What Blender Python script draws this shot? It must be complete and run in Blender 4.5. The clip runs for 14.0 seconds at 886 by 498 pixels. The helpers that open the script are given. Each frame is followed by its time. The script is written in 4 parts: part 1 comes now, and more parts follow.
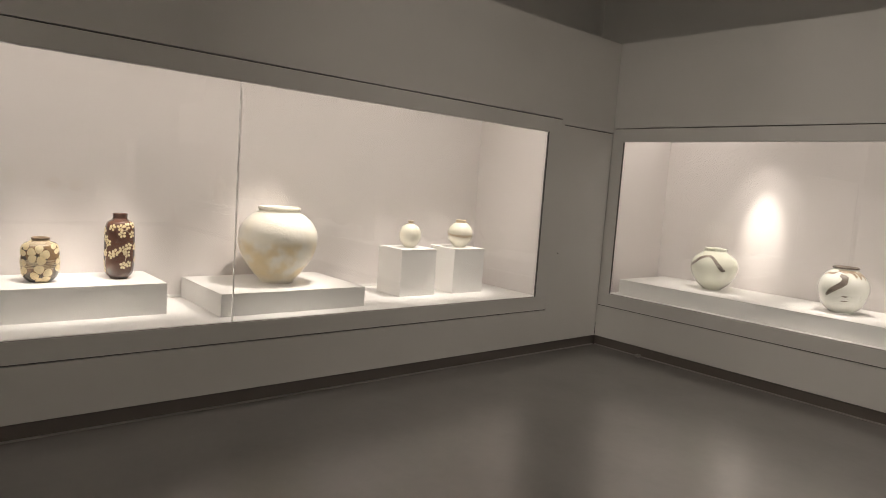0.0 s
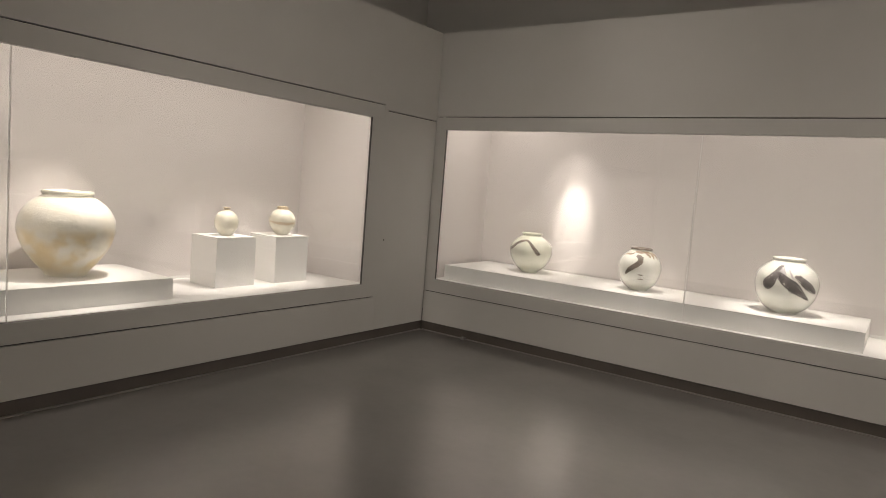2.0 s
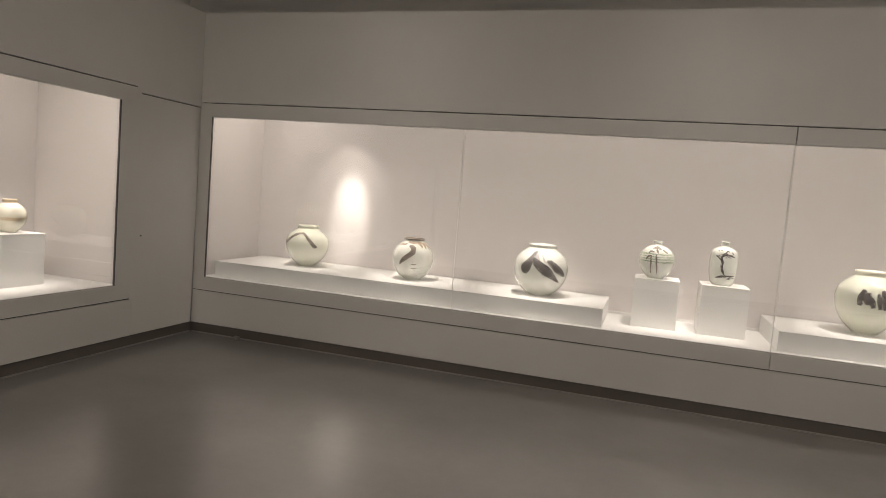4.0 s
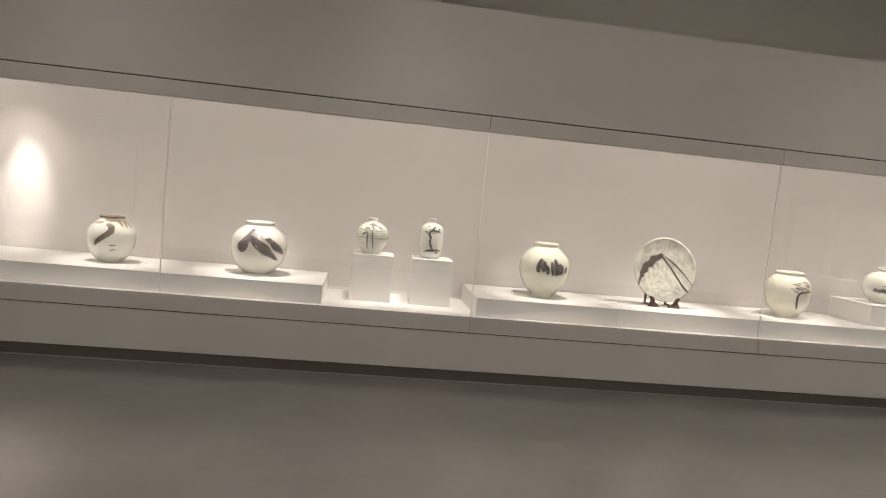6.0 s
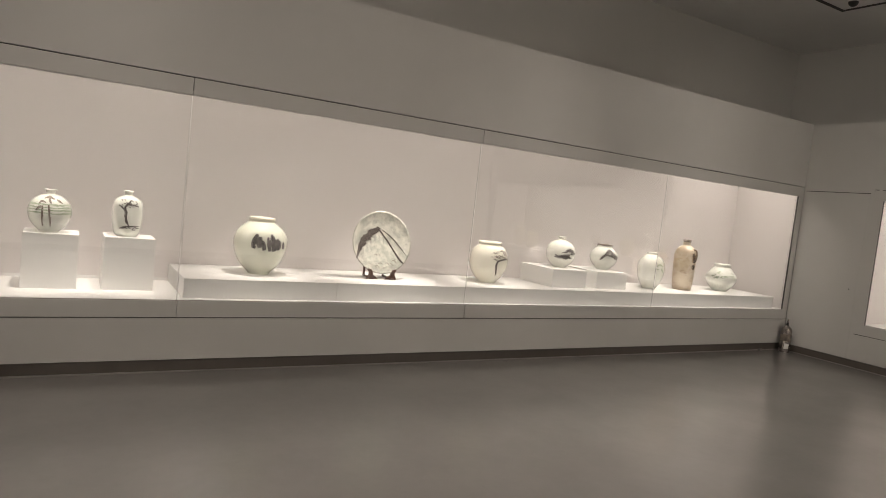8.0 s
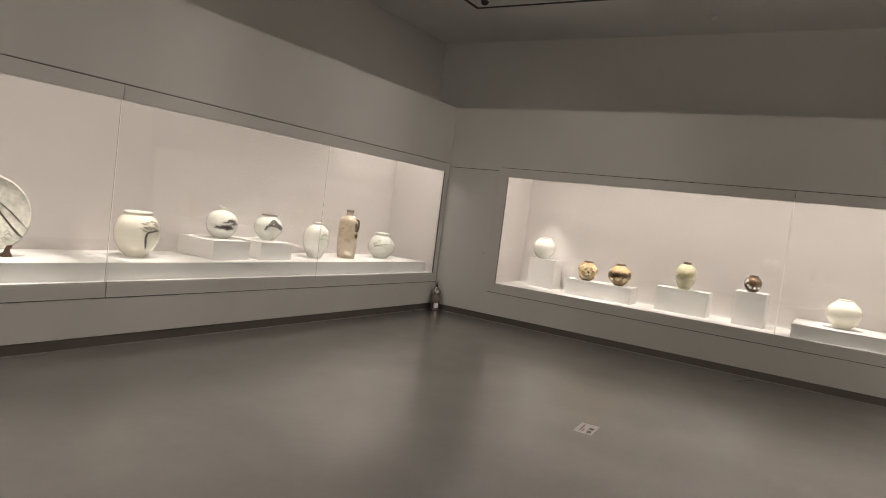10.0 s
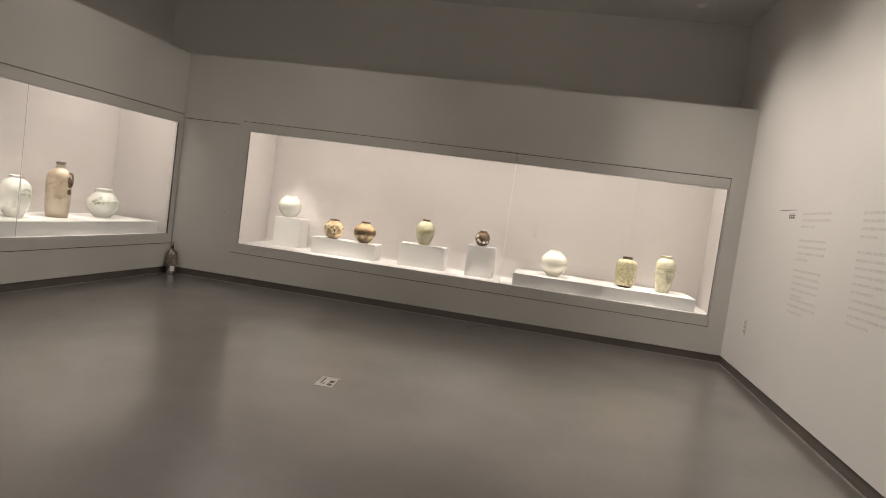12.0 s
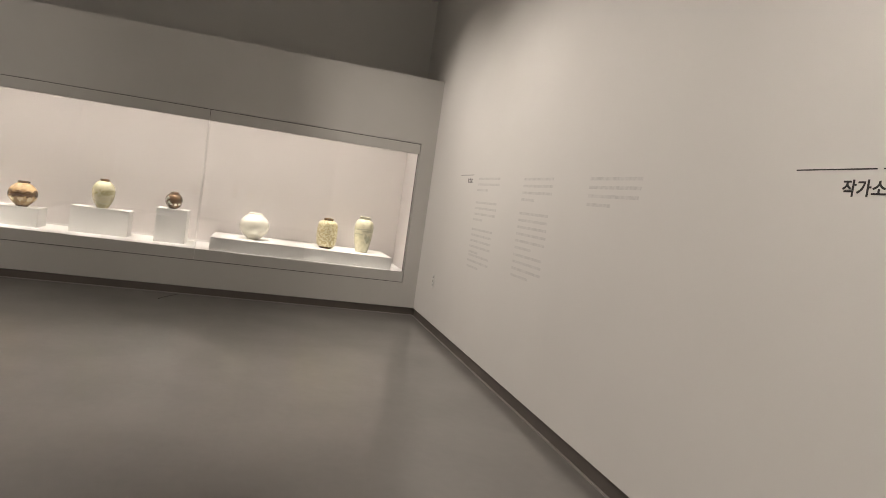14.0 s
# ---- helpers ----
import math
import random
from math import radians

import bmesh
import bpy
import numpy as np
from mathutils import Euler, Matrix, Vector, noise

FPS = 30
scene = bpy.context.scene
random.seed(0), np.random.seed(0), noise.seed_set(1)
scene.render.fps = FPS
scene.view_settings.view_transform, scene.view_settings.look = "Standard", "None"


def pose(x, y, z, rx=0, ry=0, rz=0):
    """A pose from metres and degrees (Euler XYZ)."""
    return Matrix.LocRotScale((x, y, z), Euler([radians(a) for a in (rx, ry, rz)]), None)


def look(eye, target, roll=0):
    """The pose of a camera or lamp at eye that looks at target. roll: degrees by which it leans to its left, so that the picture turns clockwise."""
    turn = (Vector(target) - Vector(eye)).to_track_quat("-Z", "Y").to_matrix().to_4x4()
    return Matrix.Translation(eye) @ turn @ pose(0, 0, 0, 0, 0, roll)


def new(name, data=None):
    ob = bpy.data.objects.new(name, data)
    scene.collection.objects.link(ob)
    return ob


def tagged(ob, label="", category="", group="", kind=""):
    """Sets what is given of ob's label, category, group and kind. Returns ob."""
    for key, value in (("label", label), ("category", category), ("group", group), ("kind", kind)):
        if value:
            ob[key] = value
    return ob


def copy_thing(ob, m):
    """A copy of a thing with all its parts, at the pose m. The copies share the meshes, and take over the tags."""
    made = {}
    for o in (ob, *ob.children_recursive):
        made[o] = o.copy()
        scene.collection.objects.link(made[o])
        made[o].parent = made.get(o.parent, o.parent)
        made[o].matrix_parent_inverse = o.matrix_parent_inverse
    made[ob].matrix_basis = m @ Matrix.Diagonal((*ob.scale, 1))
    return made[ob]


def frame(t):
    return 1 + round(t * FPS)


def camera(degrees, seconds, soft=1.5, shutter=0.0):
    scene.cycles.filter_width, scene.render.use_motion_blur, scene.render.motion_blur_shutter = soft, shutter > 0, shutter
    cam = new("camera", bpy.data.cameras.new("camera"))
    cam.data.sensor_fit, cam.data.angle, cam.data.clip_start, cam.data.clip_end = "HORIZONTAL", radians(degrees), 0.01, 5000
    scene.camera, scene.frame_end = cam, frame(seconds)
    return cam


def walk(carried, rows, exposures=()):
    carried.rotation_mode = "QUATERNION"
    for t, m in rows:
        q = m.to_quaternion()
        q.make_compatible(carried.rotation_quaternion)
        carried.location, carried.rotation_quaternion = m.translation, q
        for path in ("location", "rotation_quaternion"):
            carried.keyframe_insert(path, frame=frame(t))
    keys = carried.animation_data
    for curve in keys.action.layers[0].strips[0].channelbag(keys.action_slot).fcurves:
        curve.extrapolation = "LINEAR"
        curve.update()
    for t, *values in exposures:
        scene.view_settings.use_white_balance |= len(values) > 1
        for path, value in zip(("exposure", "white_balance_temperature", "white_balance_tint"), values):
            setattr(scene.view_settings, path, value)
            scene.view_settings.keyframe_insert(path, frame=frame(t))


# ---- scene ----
cam = camera(68.38, 14.0, soft=0.85)
PATH = [
    (0, (0.132, 0.795, 1.530), (-1.377, 2.094, 1.334), 4.14),
    (0.5, (0.130, 0.834, 1.496), (-1.270, 2.249, 1.308), 4.17),
    (1, (0.139, 0.876, 1.478), (-1.163, 2.383, 1.295), 4.41),
    (1.5, (0.151, 0.904, 1.491), (-1.065, 2.481, 1.305), 4.55),
    (2, (0.172, 0.941, 1.494), (-0.974, 2.570, 1.308), 4.57),
    (2.2, (0.181, 0.959, 1.510), (-0.935, 2.607, 1.319), 4.65),
    (4.3, (0.323, 1.098, 1.499), (-0.140, 3.037, 1.333), 5.00),
    (4.5, (0.325, 1.095, 1.520), (-0.043, 3.053, 1.346), 5.37),
    (5, (0.296, 1.108, 1.487), (0.183, 3.098, 1.330), 5.56),
    (5.5, (0.312, 1.129, 1.508), (0.383, 3.121, 1.349), 5.33),
    (6, (0.316, 1.106, 1.521), (0.562, 3.085, 1.362), 5.64),
    (6.5, (0.346, 1.121, 1.533), (0.783, 3.066, 1.372), 5.79),
    (7, (0.383, 1.159, 1.548), (0.978, 3.061, 1.380), 5.81),
    (7.5, (0.418, 1.191, 1.525), (1.212, 3.019, 1.367), 6.00),
    (8, (0.461, 1.215, 1.503), (1.478, 2.931, 1.358), 6.19),
    (8.5, (0.506, 1.244, 1.528), (1.746, 2.807, 1.378), 6.73),
    (9, (0.511, 1.237, 1.528), (1.952, 2.617, 1.382), 7.05),
    (9.2, (0.541, 1.213, 1.509), (2.042, 2.527, 1.370), 7.18),
    (11.3, (0.726, 1.116, 1.479), (2.620, 1.746, 1.346), 7.04),
    (11.5, (0.731, 1.074, 1.466), (2.643, 1.644, 1.326), 7.33),
    (12, (0.750, 1.064, 1.447), (2.715, 1.414, 1.313), 7.66),
    (12.5, (0.770, 1.076, 1.448), (2.765, 1.152, 1.316), 7.98),
    (13, (0.785, 1.063, 1.444), (2.774, 0.889, 1.317), 8.22),
    (13.5, (0.784, 1.048, 1.467), (2.741, 0.660, 1.337), 8.26),
    (14, (0.797, 1.023, 1.478), (2.718, 0.484, 1.346), 8.12),
]
walk(cam, [(t, look(eye, target, roll)) for t, eye, target, roll in PATH])

# ---- light ----
world = bpy.data.worlds.new("world")
world.use_nodes = True
world.node_tree.nodes["Background"].inputs[0].default_value = (0.9, 0.95, 1.0, 1)
world.node_tree.nodes["Background"].inputs[1].default_value = 0.0
scene.world = world

WARM = (1.0, 0.893, 0.803)
STRIP_W = 3.0      # watts for each metre of a case's light strip
SPOT_W = 140.0
WASH_W = 330.0     # each head on the text wall
FILL_W = 215.0


def strip_lamp(u0, u1, to_world, v0=0.08, v1=0.22, z=2.50, tilt=12, gain=1.0):
    data = bpy.data.lights.new("case_strip_and_fill", "AREA")
    data.shape, data.size, data.size_y = "RECTANGLE", u1 - u0, v1 - v0
    data.energy, data.color = STRIP_W * gain * (u1 - u0), WARM
    ob = new("case_strip_and_fill", data)
    a, b = to_world(u0, v0), to_world(u1, v1)
    deep = to_world(0, 1)[0] - to_world(0, 0)[0], to_world(0, 1)[1] - to_world(0, 0)[1]
    turn = math.degrees(math.atan2(-deep[0], deep[1]))
    ob.matrix_world = pose((a[0] + b[0]) / 2, (a[1] + b[1]) / 2, z, 0, 0, turn) @ pose(0, 0, 0, tilt)


def spot_lamp(eye, target, watts, degrees, blend=0.6, radius=0.03, color=WARM):
    data = bpy.data.lights.new("spot", "SPOT")
    data.energy, data.color, data.spot_size, data.spot_blend = watts, color, radians(degrees), blend
    data.shadow_soft_size = radius
    ob = new("spot", data)
    ob.matrix_world = look(eye, target)
    return ob


# The three glazed walls: u runs along the wall, v goes into it.
WEST_X, NORTH_Y, EAST_X = -3.84, 6.36, 8.992
DEPTH, LEDGE, CEILING = 0.95, 3.037, 4.30
SILL, HEAD, LINE_LOW, LINE_TOP, KICK, DECK, DOOR_TOP = 0.550, 2.079, 0.416, 2.212, 0.100, 0.555, 2.156


def west(u, v):
    return (WEST_X - v, u)


def north(u, v):
    return (u, NORTH_Y + v)


def east(u, v):
    return (EAST_X + v, u)


SOUTH_Y = -0.99


# the narrow front strips and two short end ones are added fill
strip_lamp(-0.7, 5.3, west, gain=1.2)
strip_lamp(-0.7, 5.3, west, 0.05, 0.09, tilt=0, gain=0.4)
strip_lamp(-3.65, 8.8, north, tilt=32, gain=0.5)
strip_lamp(-3.65, 8.8, north, 0.05, 0.09, tilt=0, gain=0.45)
strip_lamp(-3.72, -2.9, north, 0.3, 0.7, tilt=0, gain=1.3)
strip_lamp(7.6, 8.88, north, 0.3, 0.7, tilt=0, gain=1.3)
strip_lamp(-0.7, 5.3, east, gain=1.05)
strip_lamp(-0.7, 5.3, east, 0.05, 0.09, tilt=0, gain=0.9)
# the stray accent on the back of the north case
spot_lamp((-2.67, 6.66, 2.46), (-2.67, 7.31, 1.34), 30, 50, 1.0, 0.04)
spot_lamp((-2.67, 6.66, 2.46), (-2.67, 7.31, 1.28), 165, 23, 1.0, 0.04)
# ceiling spots in the track channel that wash the text wall
for x, k in ((8.0, 1.05), (6.5, 1.1), (5.1, 1.0), (3.3, 0.75), (1.7, 1.3), (0.0, 1.0), (-1.9, 0.7)):
    spot_lamp((x, 1.0, 4.26), (x, SOUTH_Y, 1.55), WASH_W * k, 84, 1.0, 0.40)
# wide fill spots, added along the same channel to brighten floor and walls
FILL_SPOTS = (
    (-3.1, 4.9, 1.5, 5.4, 0.0, 96, 0.7), (8.4, 4.9, 3.5, 5.4, 0.0, 96, 0.7), (0.6, 5.86, 0.6, 3.9, 0.0, 110, 1.35), (4.6, 5.86, 4.2, 4.3, 0.0, 100, 1.1),
    (2.5, 1.0, 2.3, 4.6, 0.0, 120, 1.2), (6.4, 1.0, 8.6, 6.3, 1.3, 66, 1.25), (-1.4, 1.0, -3.5, 6.2, 1.0, 66, 1.3),
    (8.4, 3.4, -3.8, 3.6, 1.0, 100, 0.2), (-3.1, 3.4, 9.2, 3.4, 2.5, 86, 1.9),
)
for x, y, tx, ty, tz, wide, k in FILL_SPOTS:
    spot_lamp((x, y, 4.27), (tx, ty, tz), FILL_W * k, wide, 1.0, 0.45)

# ---- materials ----


def material(name, color, rough=0.5, metal=0.0, color2=None, scale=6.0, fine=120.0, mix=0.5, bump=0.1, spec=0.5, detail=4.0, coat=0.0, contrast=0.0, relief=0.002, coat_rough=0.04):
    """A surface with two scales of mottling and a fine relief."""
    m = bpy.data.materials.new(name)
    m.use_nodes = True
    t = m.node_tree
    b = t.nodes["Principled BSDF"]
    link = t.links.new
    at = t.nodes.new("ShaderNodeTexCoord").outputs["Object"]
    big, small = t.nodes.new("ShaderNodeTexNoise"), t.nodes.new("ShaderNodeTexNoise")
    for n, s in ((big, scale), (small, fine)):
        n.inputs["Scale"].default_value, n.inputs["Detail"].default_value = s, detail
        link(at, n.inputs["Vector"])
    ramp = t.nodes.new("ShaderNodeMapRange")
    ramp.interpolation_type = "SMOOTHSTEP"
    ramp.inputs["From Min"].default_value, ramp.inputs["From Max"].default_value = 0.3 + contrast, 0.7 - contrast
    link(big.outputs["Fac"], ramp.inputs["Value"])
    add = t.nodes.new("ShaderNodeMath")
    add.operation = "MULTIPLY_ADD"
    add.inputs[1].default_value, add.inputs[2].default_value = 0.5, 0.0
    link(small.outputs["Fac"], add.inputs[0])
    both = t.nodes.new("ShaderNodeMath")
    both.operation = "MULTIPLY_ADD"
    both.inputs[1].default_value = mix
    link(ramp.outputs["Result"], both.inputs[0])
    link(add.outputs[0], both.inputs[2])
    low = color2 or tuple(c * 0.86 for c in color)
    blend = t.nodes.new("ShaderNodeMix")
    blend.data_type = "RGBA"
    blend.inputs["A"].default_value, blend.inputs["B"].default_value = (*color, 1), (*low, 1)
    link(both.outputs[0], blend.inputs["Factor"])
    link(blend.outputs["Result"], b.inputs["Base Color"])
    b.inputs["Metallic"].default_value = metal
    b.inputs["Specular IOR Level"].default_value = spec
    b.inputs["Coat Weight"].default_value = coat
    b.inputs["Coat Roughness"].default_value = coat_rough
    r = t.nodes.new("ShaderNodeMath")
    r.operation = "MULTIPLY_ADD"
    r.inputs[1].default_value, r.inputs[2].default_value = 0.12, rough - 0.06
    link(big.outputs["Fac"], r.inputs[0])
    link(r.outputs[0], b.inputs["Roughness"])
    if bump:
        bu = t.nodes.new("ShaderNodeBump")
        bu.inputs["Strength"].default_value, bu.inputs["Distance"].default_value = bump, relief
        link(small.outputs["Fac"], bu.inputs["Height"])
        link(bu.outputs["Normal"], b.inputs["Normal"])
    return m


PAINT = material("wall_paint", (0.60, 0.59, 0.56), 0.6, color2=(0.55, 0.54, 0.51), scale=1.3, fine=260, bump=0.12)
WHITE_PAINT = material("text_wall_paint", (0.72, 0.70, 0.67), 0.65, color2=(0.68, 0.66, 0.63), scale=0.9, fine=240, bump=0.12)
# wall paint again, darkened: part of the recess's shade is in its colour
UPPER_SHADED_PAINT = material("upper_wall_shaded_paint", (0.57, 0.56, 0.53), 0.75, color2=(0.53, 0.52, 0.49), scale=0.8, fine=200, bump=0.1)
CASE_LINING = material("case_lining", (0.70, 0.665, 0.65), 0.8, color2=(0.66, 0.625, 0.61), scale=2.0, fine=420, bump=0.08)
PLINTH_PAINT = material("plinth_paint", (0.80, 0.79, 0.77), 0.55, color2=(0.76, 0.75, 0.73), scale=3.0, fine=300, bump=0.06)
FLOOR_MAT = material("floor_vinyl", (0.155, 0.145, 0.135), 0.34, color2=(0.104, 0.097, 0.091), scale=1.6, fine=14, bump=0.0, spec=0.8, detail=4, contrast=-0.15, coat=1.0, coat_rough=0.23)
FLOOR_MAT.node_tree.nodes["Principled BSDF"].inputs["Coat IOR"].default_value = 1.75
CEILING_PAINT = material("ceiling_paint", (0.80, 0.79, 0.77), 0.8, scale=0.7, fine=150, bump=0.1)
KICK_MAT = material("skirting_metal", (0.135, 0.117, 0.102), 0.45, metal=0.2, scale=4, fine=90, bump=0.05)
STRIP_MAT = material("floor_strip", (0.33, 0.31, 0.29), 0.4, metal=0.3, scale=4, fine=90, bump=0.05)
TRIM_MAT = material("dark_trim", (0.11, 0.105, 0.10), 0.4, metal=0.6, scale=5, fine=90, bump=0.05)
SEAL = material("glass_seal", (0.84, 0.83, 0.80), 0.35, scale=5, fine=90, bump=0.0)
SEAL.node_tree.nodes["Principled BSDF"].inputs["Transmission Weight"].default_value = 0.75
CHANNEL = material("track_channel", (0.03, 0.028, 0.027), 0.6, scale=5, fine=90)
INK = material("wall_lettering", (0.035, 0.032, 0.03), 0.6, scale=20, fine=200, bump=0.0)
FAINT_INK = material("faint_lettering", (0.53, 0.515, 0.495), 0.7, color2=(0.66, 0.64, 0.615), scale=26, fine=70, bump=0.0, mix=0.8)
BLACK = material("black_plastic", (0.02, 0.02, 0.02), 0.35, scale=20, fine=200, bump=0.03)
PLASTIC = material("white_plastic", (0.75, 0.74, 0.71), 0.35, scale=15, fine=200, bump=0.02)
STICKER = material("floor_sticker_vinyl", (0.86, 0.85, 0.82), 0.4, scale=15, fine=200, bump=0.02)
STEEL = material("extinguisher_steel", (0.42, 0.38, 0.36), 0.26, metal=0.95, color2=(0.32, 0.28, 0.26), scale=9, fine=90, bump=0.02)
WOOD = material("stand_wood", (0.10, 0.045, 0.025), 0.4, color2=(0.06, 0.025, 0.014), scale=14, fine=160, bump=0.1)

GLASS = bpy.data.materials.new("clear_glass")
GLASS.use_nodes = True
_t = GLASS.node_tree
_t.nodes.remove(_t.nodes["Principled BSDF"])
_g = _t.nodes.new("ShaderNodeBsdfGlass")
_g.inputs["Roughness"].default_value, _g.inputs["IOR"].default_value = 0.0, 1.52
_g.inputs["Color"].default_value = (0.985, 0.99, 0.985, 1)
_t.links.new(_g.outputs[0], _t.nodes["Material Output"].inputs["Surface"])

# ---- building helpers ----


def part(name, bm, mat, parent=None, label="", smooth=False):
    me = bpy.data.meshes.new(name)
    bmesh.ops.recalc_face_normals(bm, faces=bm.faces)
    bm.to_mesh(me)
    bm.free()
    if smooth:
        me.polygons.foreach_set("use_smooth", [True] * len(me.polygons))
    me.materials.append(mat)
    ob = new(name, me)
    if parent is not None:
        ob.parent = parent
    if label:
        tagged(ob, label)
    return ob


def thing(name, label, category, group="", kind="", at=None):
    ob = new(name)
    ob.empty_display_size = 0.1
    if at is not None:
        ob.matrix_world = at
    return tagged(ob, label, category, group, kind)


def block(bm, x0, x1, y0, y1, z0, z1, bevel=0.0):
    x0, x1, y0, y1, z0, z1 = min(x0, x1), max(x0, x1), min(y0, y1), max(y0, y1), min(z0, z1), max(z0, z1)
    m = Matrix.Translation(((x0 + x1) / 2, (y0 + y1) / 2, (z0 + z1) / 2)) @ Matrix.Diagonal((x1 - x0, y1 - y0, z1 - z0, 1))
    made = bmesh.ops.create_cube(bm, size=1.0, matrix=m)["verts"]
    if bevel:
        edges = list({e for v in made for e in v.link_edges})
        bmesh.ops.bevel(bm, geom=edges, offset=bevel, segments=2, profile=0.5, affect="EDGES")
    return bm


def slab(name, to_world, u0, u1, v0, v1, z0, z1, mat, parent, bevel=0.0, label=""):
    a, b = to_world(u0, v0), to_world(u1, v1)
    return part(name, block(bmesh.new(), a[0], b[0], a[1], b[1], z0, z1, bevel), mat, parent, label)


def tube(bm, p0, p1, r0, r1=None, seg=20, caps=True):
    """A straight tapered rod."""
    r1 = r0 if r1 is None else r1
    p0, p1 = Vector(p0), Vector(p1)
    turn = (p1 - p0).to_track_quat("Z", "Y").to_matrix().to_4x4()
    m = Matrix.Translation((p0 + p1) / 2) @ turn
    bmesh.ops.create_cone(bm, cap_ends=caps, segments=seg, radius1=r0, radius2=r1, depth=(p1 - p0).length, matrix=m)
    return bm


# ---- the room ----
floor_bm = block(bmesh.new(), -5.2, 10.5, -1.6, 7.6, -0.12, 0.0)
tagged(part("floor", floor_bm, FLOOR_MAT), "smooth grey satin vinyl gallery floor", "floor", kind="structure")

ceiling_bm = block(bmesh.new(), -5.2, 10.5, -1.6, 7.6, CEILING, CEILING + 0.15)
tagged(part("ceiling", ceiling_bm, CEILING_PAINT), "dim grey painted flat gallery ceiling", "ceiling", kind="structure")

upper = thing("upper_wall", "dim grey painted walls set back above the cases", "wall", kind="structure")
part("upper_wall_panel", block(bmesh.new(), -5.0, -4.85, -1.5, 7.5, 0, CEILING), UPPER_SHADED_PAINT, upper)
part("upper_wall_panel", block(bmesh.new(), -4.85, 10.0, 7.36, 7.5, 0, CEILING), UPPER_SHADED_PAINT, upper)
part("upper_wall_panel", block(bmesh.new(), 10.0, 10.15, -1.5, 7.5, 0, CEILING), UPPER_SHADED_PAINT, upper)


FRAME = 0.019


def glazed_wall(name, to_world, u0, u1, w0, w1, doors, frame_cuts, label, ends=(0, 0)):
    """A built-out wall with one long window: u0..u1 the wall, w0..w1 the window."""
    wall = thing(name, label, "wall", kind="structure")
    e0, e1 = u0 - ends[0], u1 + ends[1]
    slab("header_panel", to_world, u0, u1, 0.0, 0.04, LINE_TOP, LEDGE, PAINT, wall)
    slab("ledge", to_world, e0, e1, 0.04, 1.0, LEDGE - 0.04, LEDGE, PAINT, wall)
    f0, f1 = u0, u1
    low0 = u0
    if doors:
        f0 = w0 - 0.012
        slab("end_panel", to_world, u0, f0 - 0.008, 0.0, 0.033, LINE_LOW, LINE_TOP - 0.0005, PAINT, wall)
        # added dark strip: its colour deepens the shade in the seam
        slab("gap_shade_backing", to_world, f0 - 0.012, f0, 0.034, 0.039, LINE_LOW, LINE_TOP, TRIM_MAT, wall)
    for d0, d1, knob in doors:
        if d1 >= u1 - 0.01:
            f1 = d0 - 0.046
        slab("door_head", to_world, d0 - 0.002, d1 + 0.003, 0.0, 0.033, DOOR_TOP + 0.010, LINE_TOP, PAINT, wall)
        slab("door_post", to_world, f1, d0 - 0.002, 0.0, 0.033, LINE_LOW, LINE_TOP, PAINT, wall)
        door = slab("service_door", to_world, d0, d1, 0.002, 0.03, KICK, DOOR_TOP, PAINT, wall, 0.001, "flush grey service door with a small lock")
        # unseen dark block whose colour makes the shade in the door gaps
        slab("door_shade_backing", to_world, d0 - 0.012, d1 - 0.001, 0.034, 0.10, 0.0, LINE_TOP - 0.003, TRIM_MAT, wall)
        a = to_world(knob, 0.004)
        b = to_world(knob, -0.003)
        part("lock", tube(bmesh.new(), (*a, 0.96), (*b, 0.96), 0.007, seg=14), BLACK, door)
    slab("lower_panel", to_world, low0, doors[0][0] - 0.002 if doors else f1, 0.0, 0.04, KICK, LINE_LOW, PAINT, wall, 0.0015)
    slab("lower_core", to_world, low0, f1, 0.045, DEPTH, KICK, LINE_LOW, TRIM_MAT, wall)
    # the frame round the window, in lengths
    cuts = [f0, *frame_cuts, f1]
    gap = 0.009
    for a, b in zip(cuts, cuts[1:]):
        a2, b2 = a + (0.003 if a in frame_cuts else 0), b - (0.003 if b in frame_cuts else 0)
        slab("frame_rail", to_world, a2, b2, 0.0, FRAME, LINE_LOW + gap, SILL, PAINT, wall, 0.0015)
        slab("frame_rail", to_world, a2, b2, 0.0, FRAME, HEAD, LINE_TOP - gap, PAINT, wall, 0.0015)
    slab("frame_stile", to_world, f0, w0, 0.0, FRAME, SILL, HEAD, PAINT, wall)
    slab("frame_stile", to_world, w1, f1, 0.0, FRAME, SILL, HEAD, PAINT, wall)
    # added dark strips that stop light leaks and colour the gaps as shaded
    slab("gap_shade_backing", to_world, f0, f1, 0.034, 0.039, HEAD + 0.001, 2.56, TRIM_MAT, wall)
    slab("gap_shade_backing", to_world, f0, f1, FRAME - 0.004, FRAME - 0.001, LINE_LOW + 0.0005, LINE_LOW + gap - 0.0005, TRIM_MAT, wall)
    # slim dark lining of the opening
    slab("trim", to_world, w0, w0 + 0.005, 0.002, FRAME + 0.001, SILL, HEAD, TRIM_MAT, wall)
    slab("trim", to_world, w1 - 0.005, w1, 0.002, FRAME + 0.001, SILL, HEAD, TRIM_MAT, wall)
    # pale strip that stands in for light caught on the head's edge
    slab("head_bright_edge", to_world, w0 + 0.005, w1 - 0.005, 0.004, FRAME + 0.001, HEAD - 0.004, HEAD, SEAL, wall)
    slab("glass_channel", to_world, w0 + 0.005, w1 - 0.005, 0.004, FRAME + 0.001, SILL, SILL + 0.004, STRIP_MAT, wall)
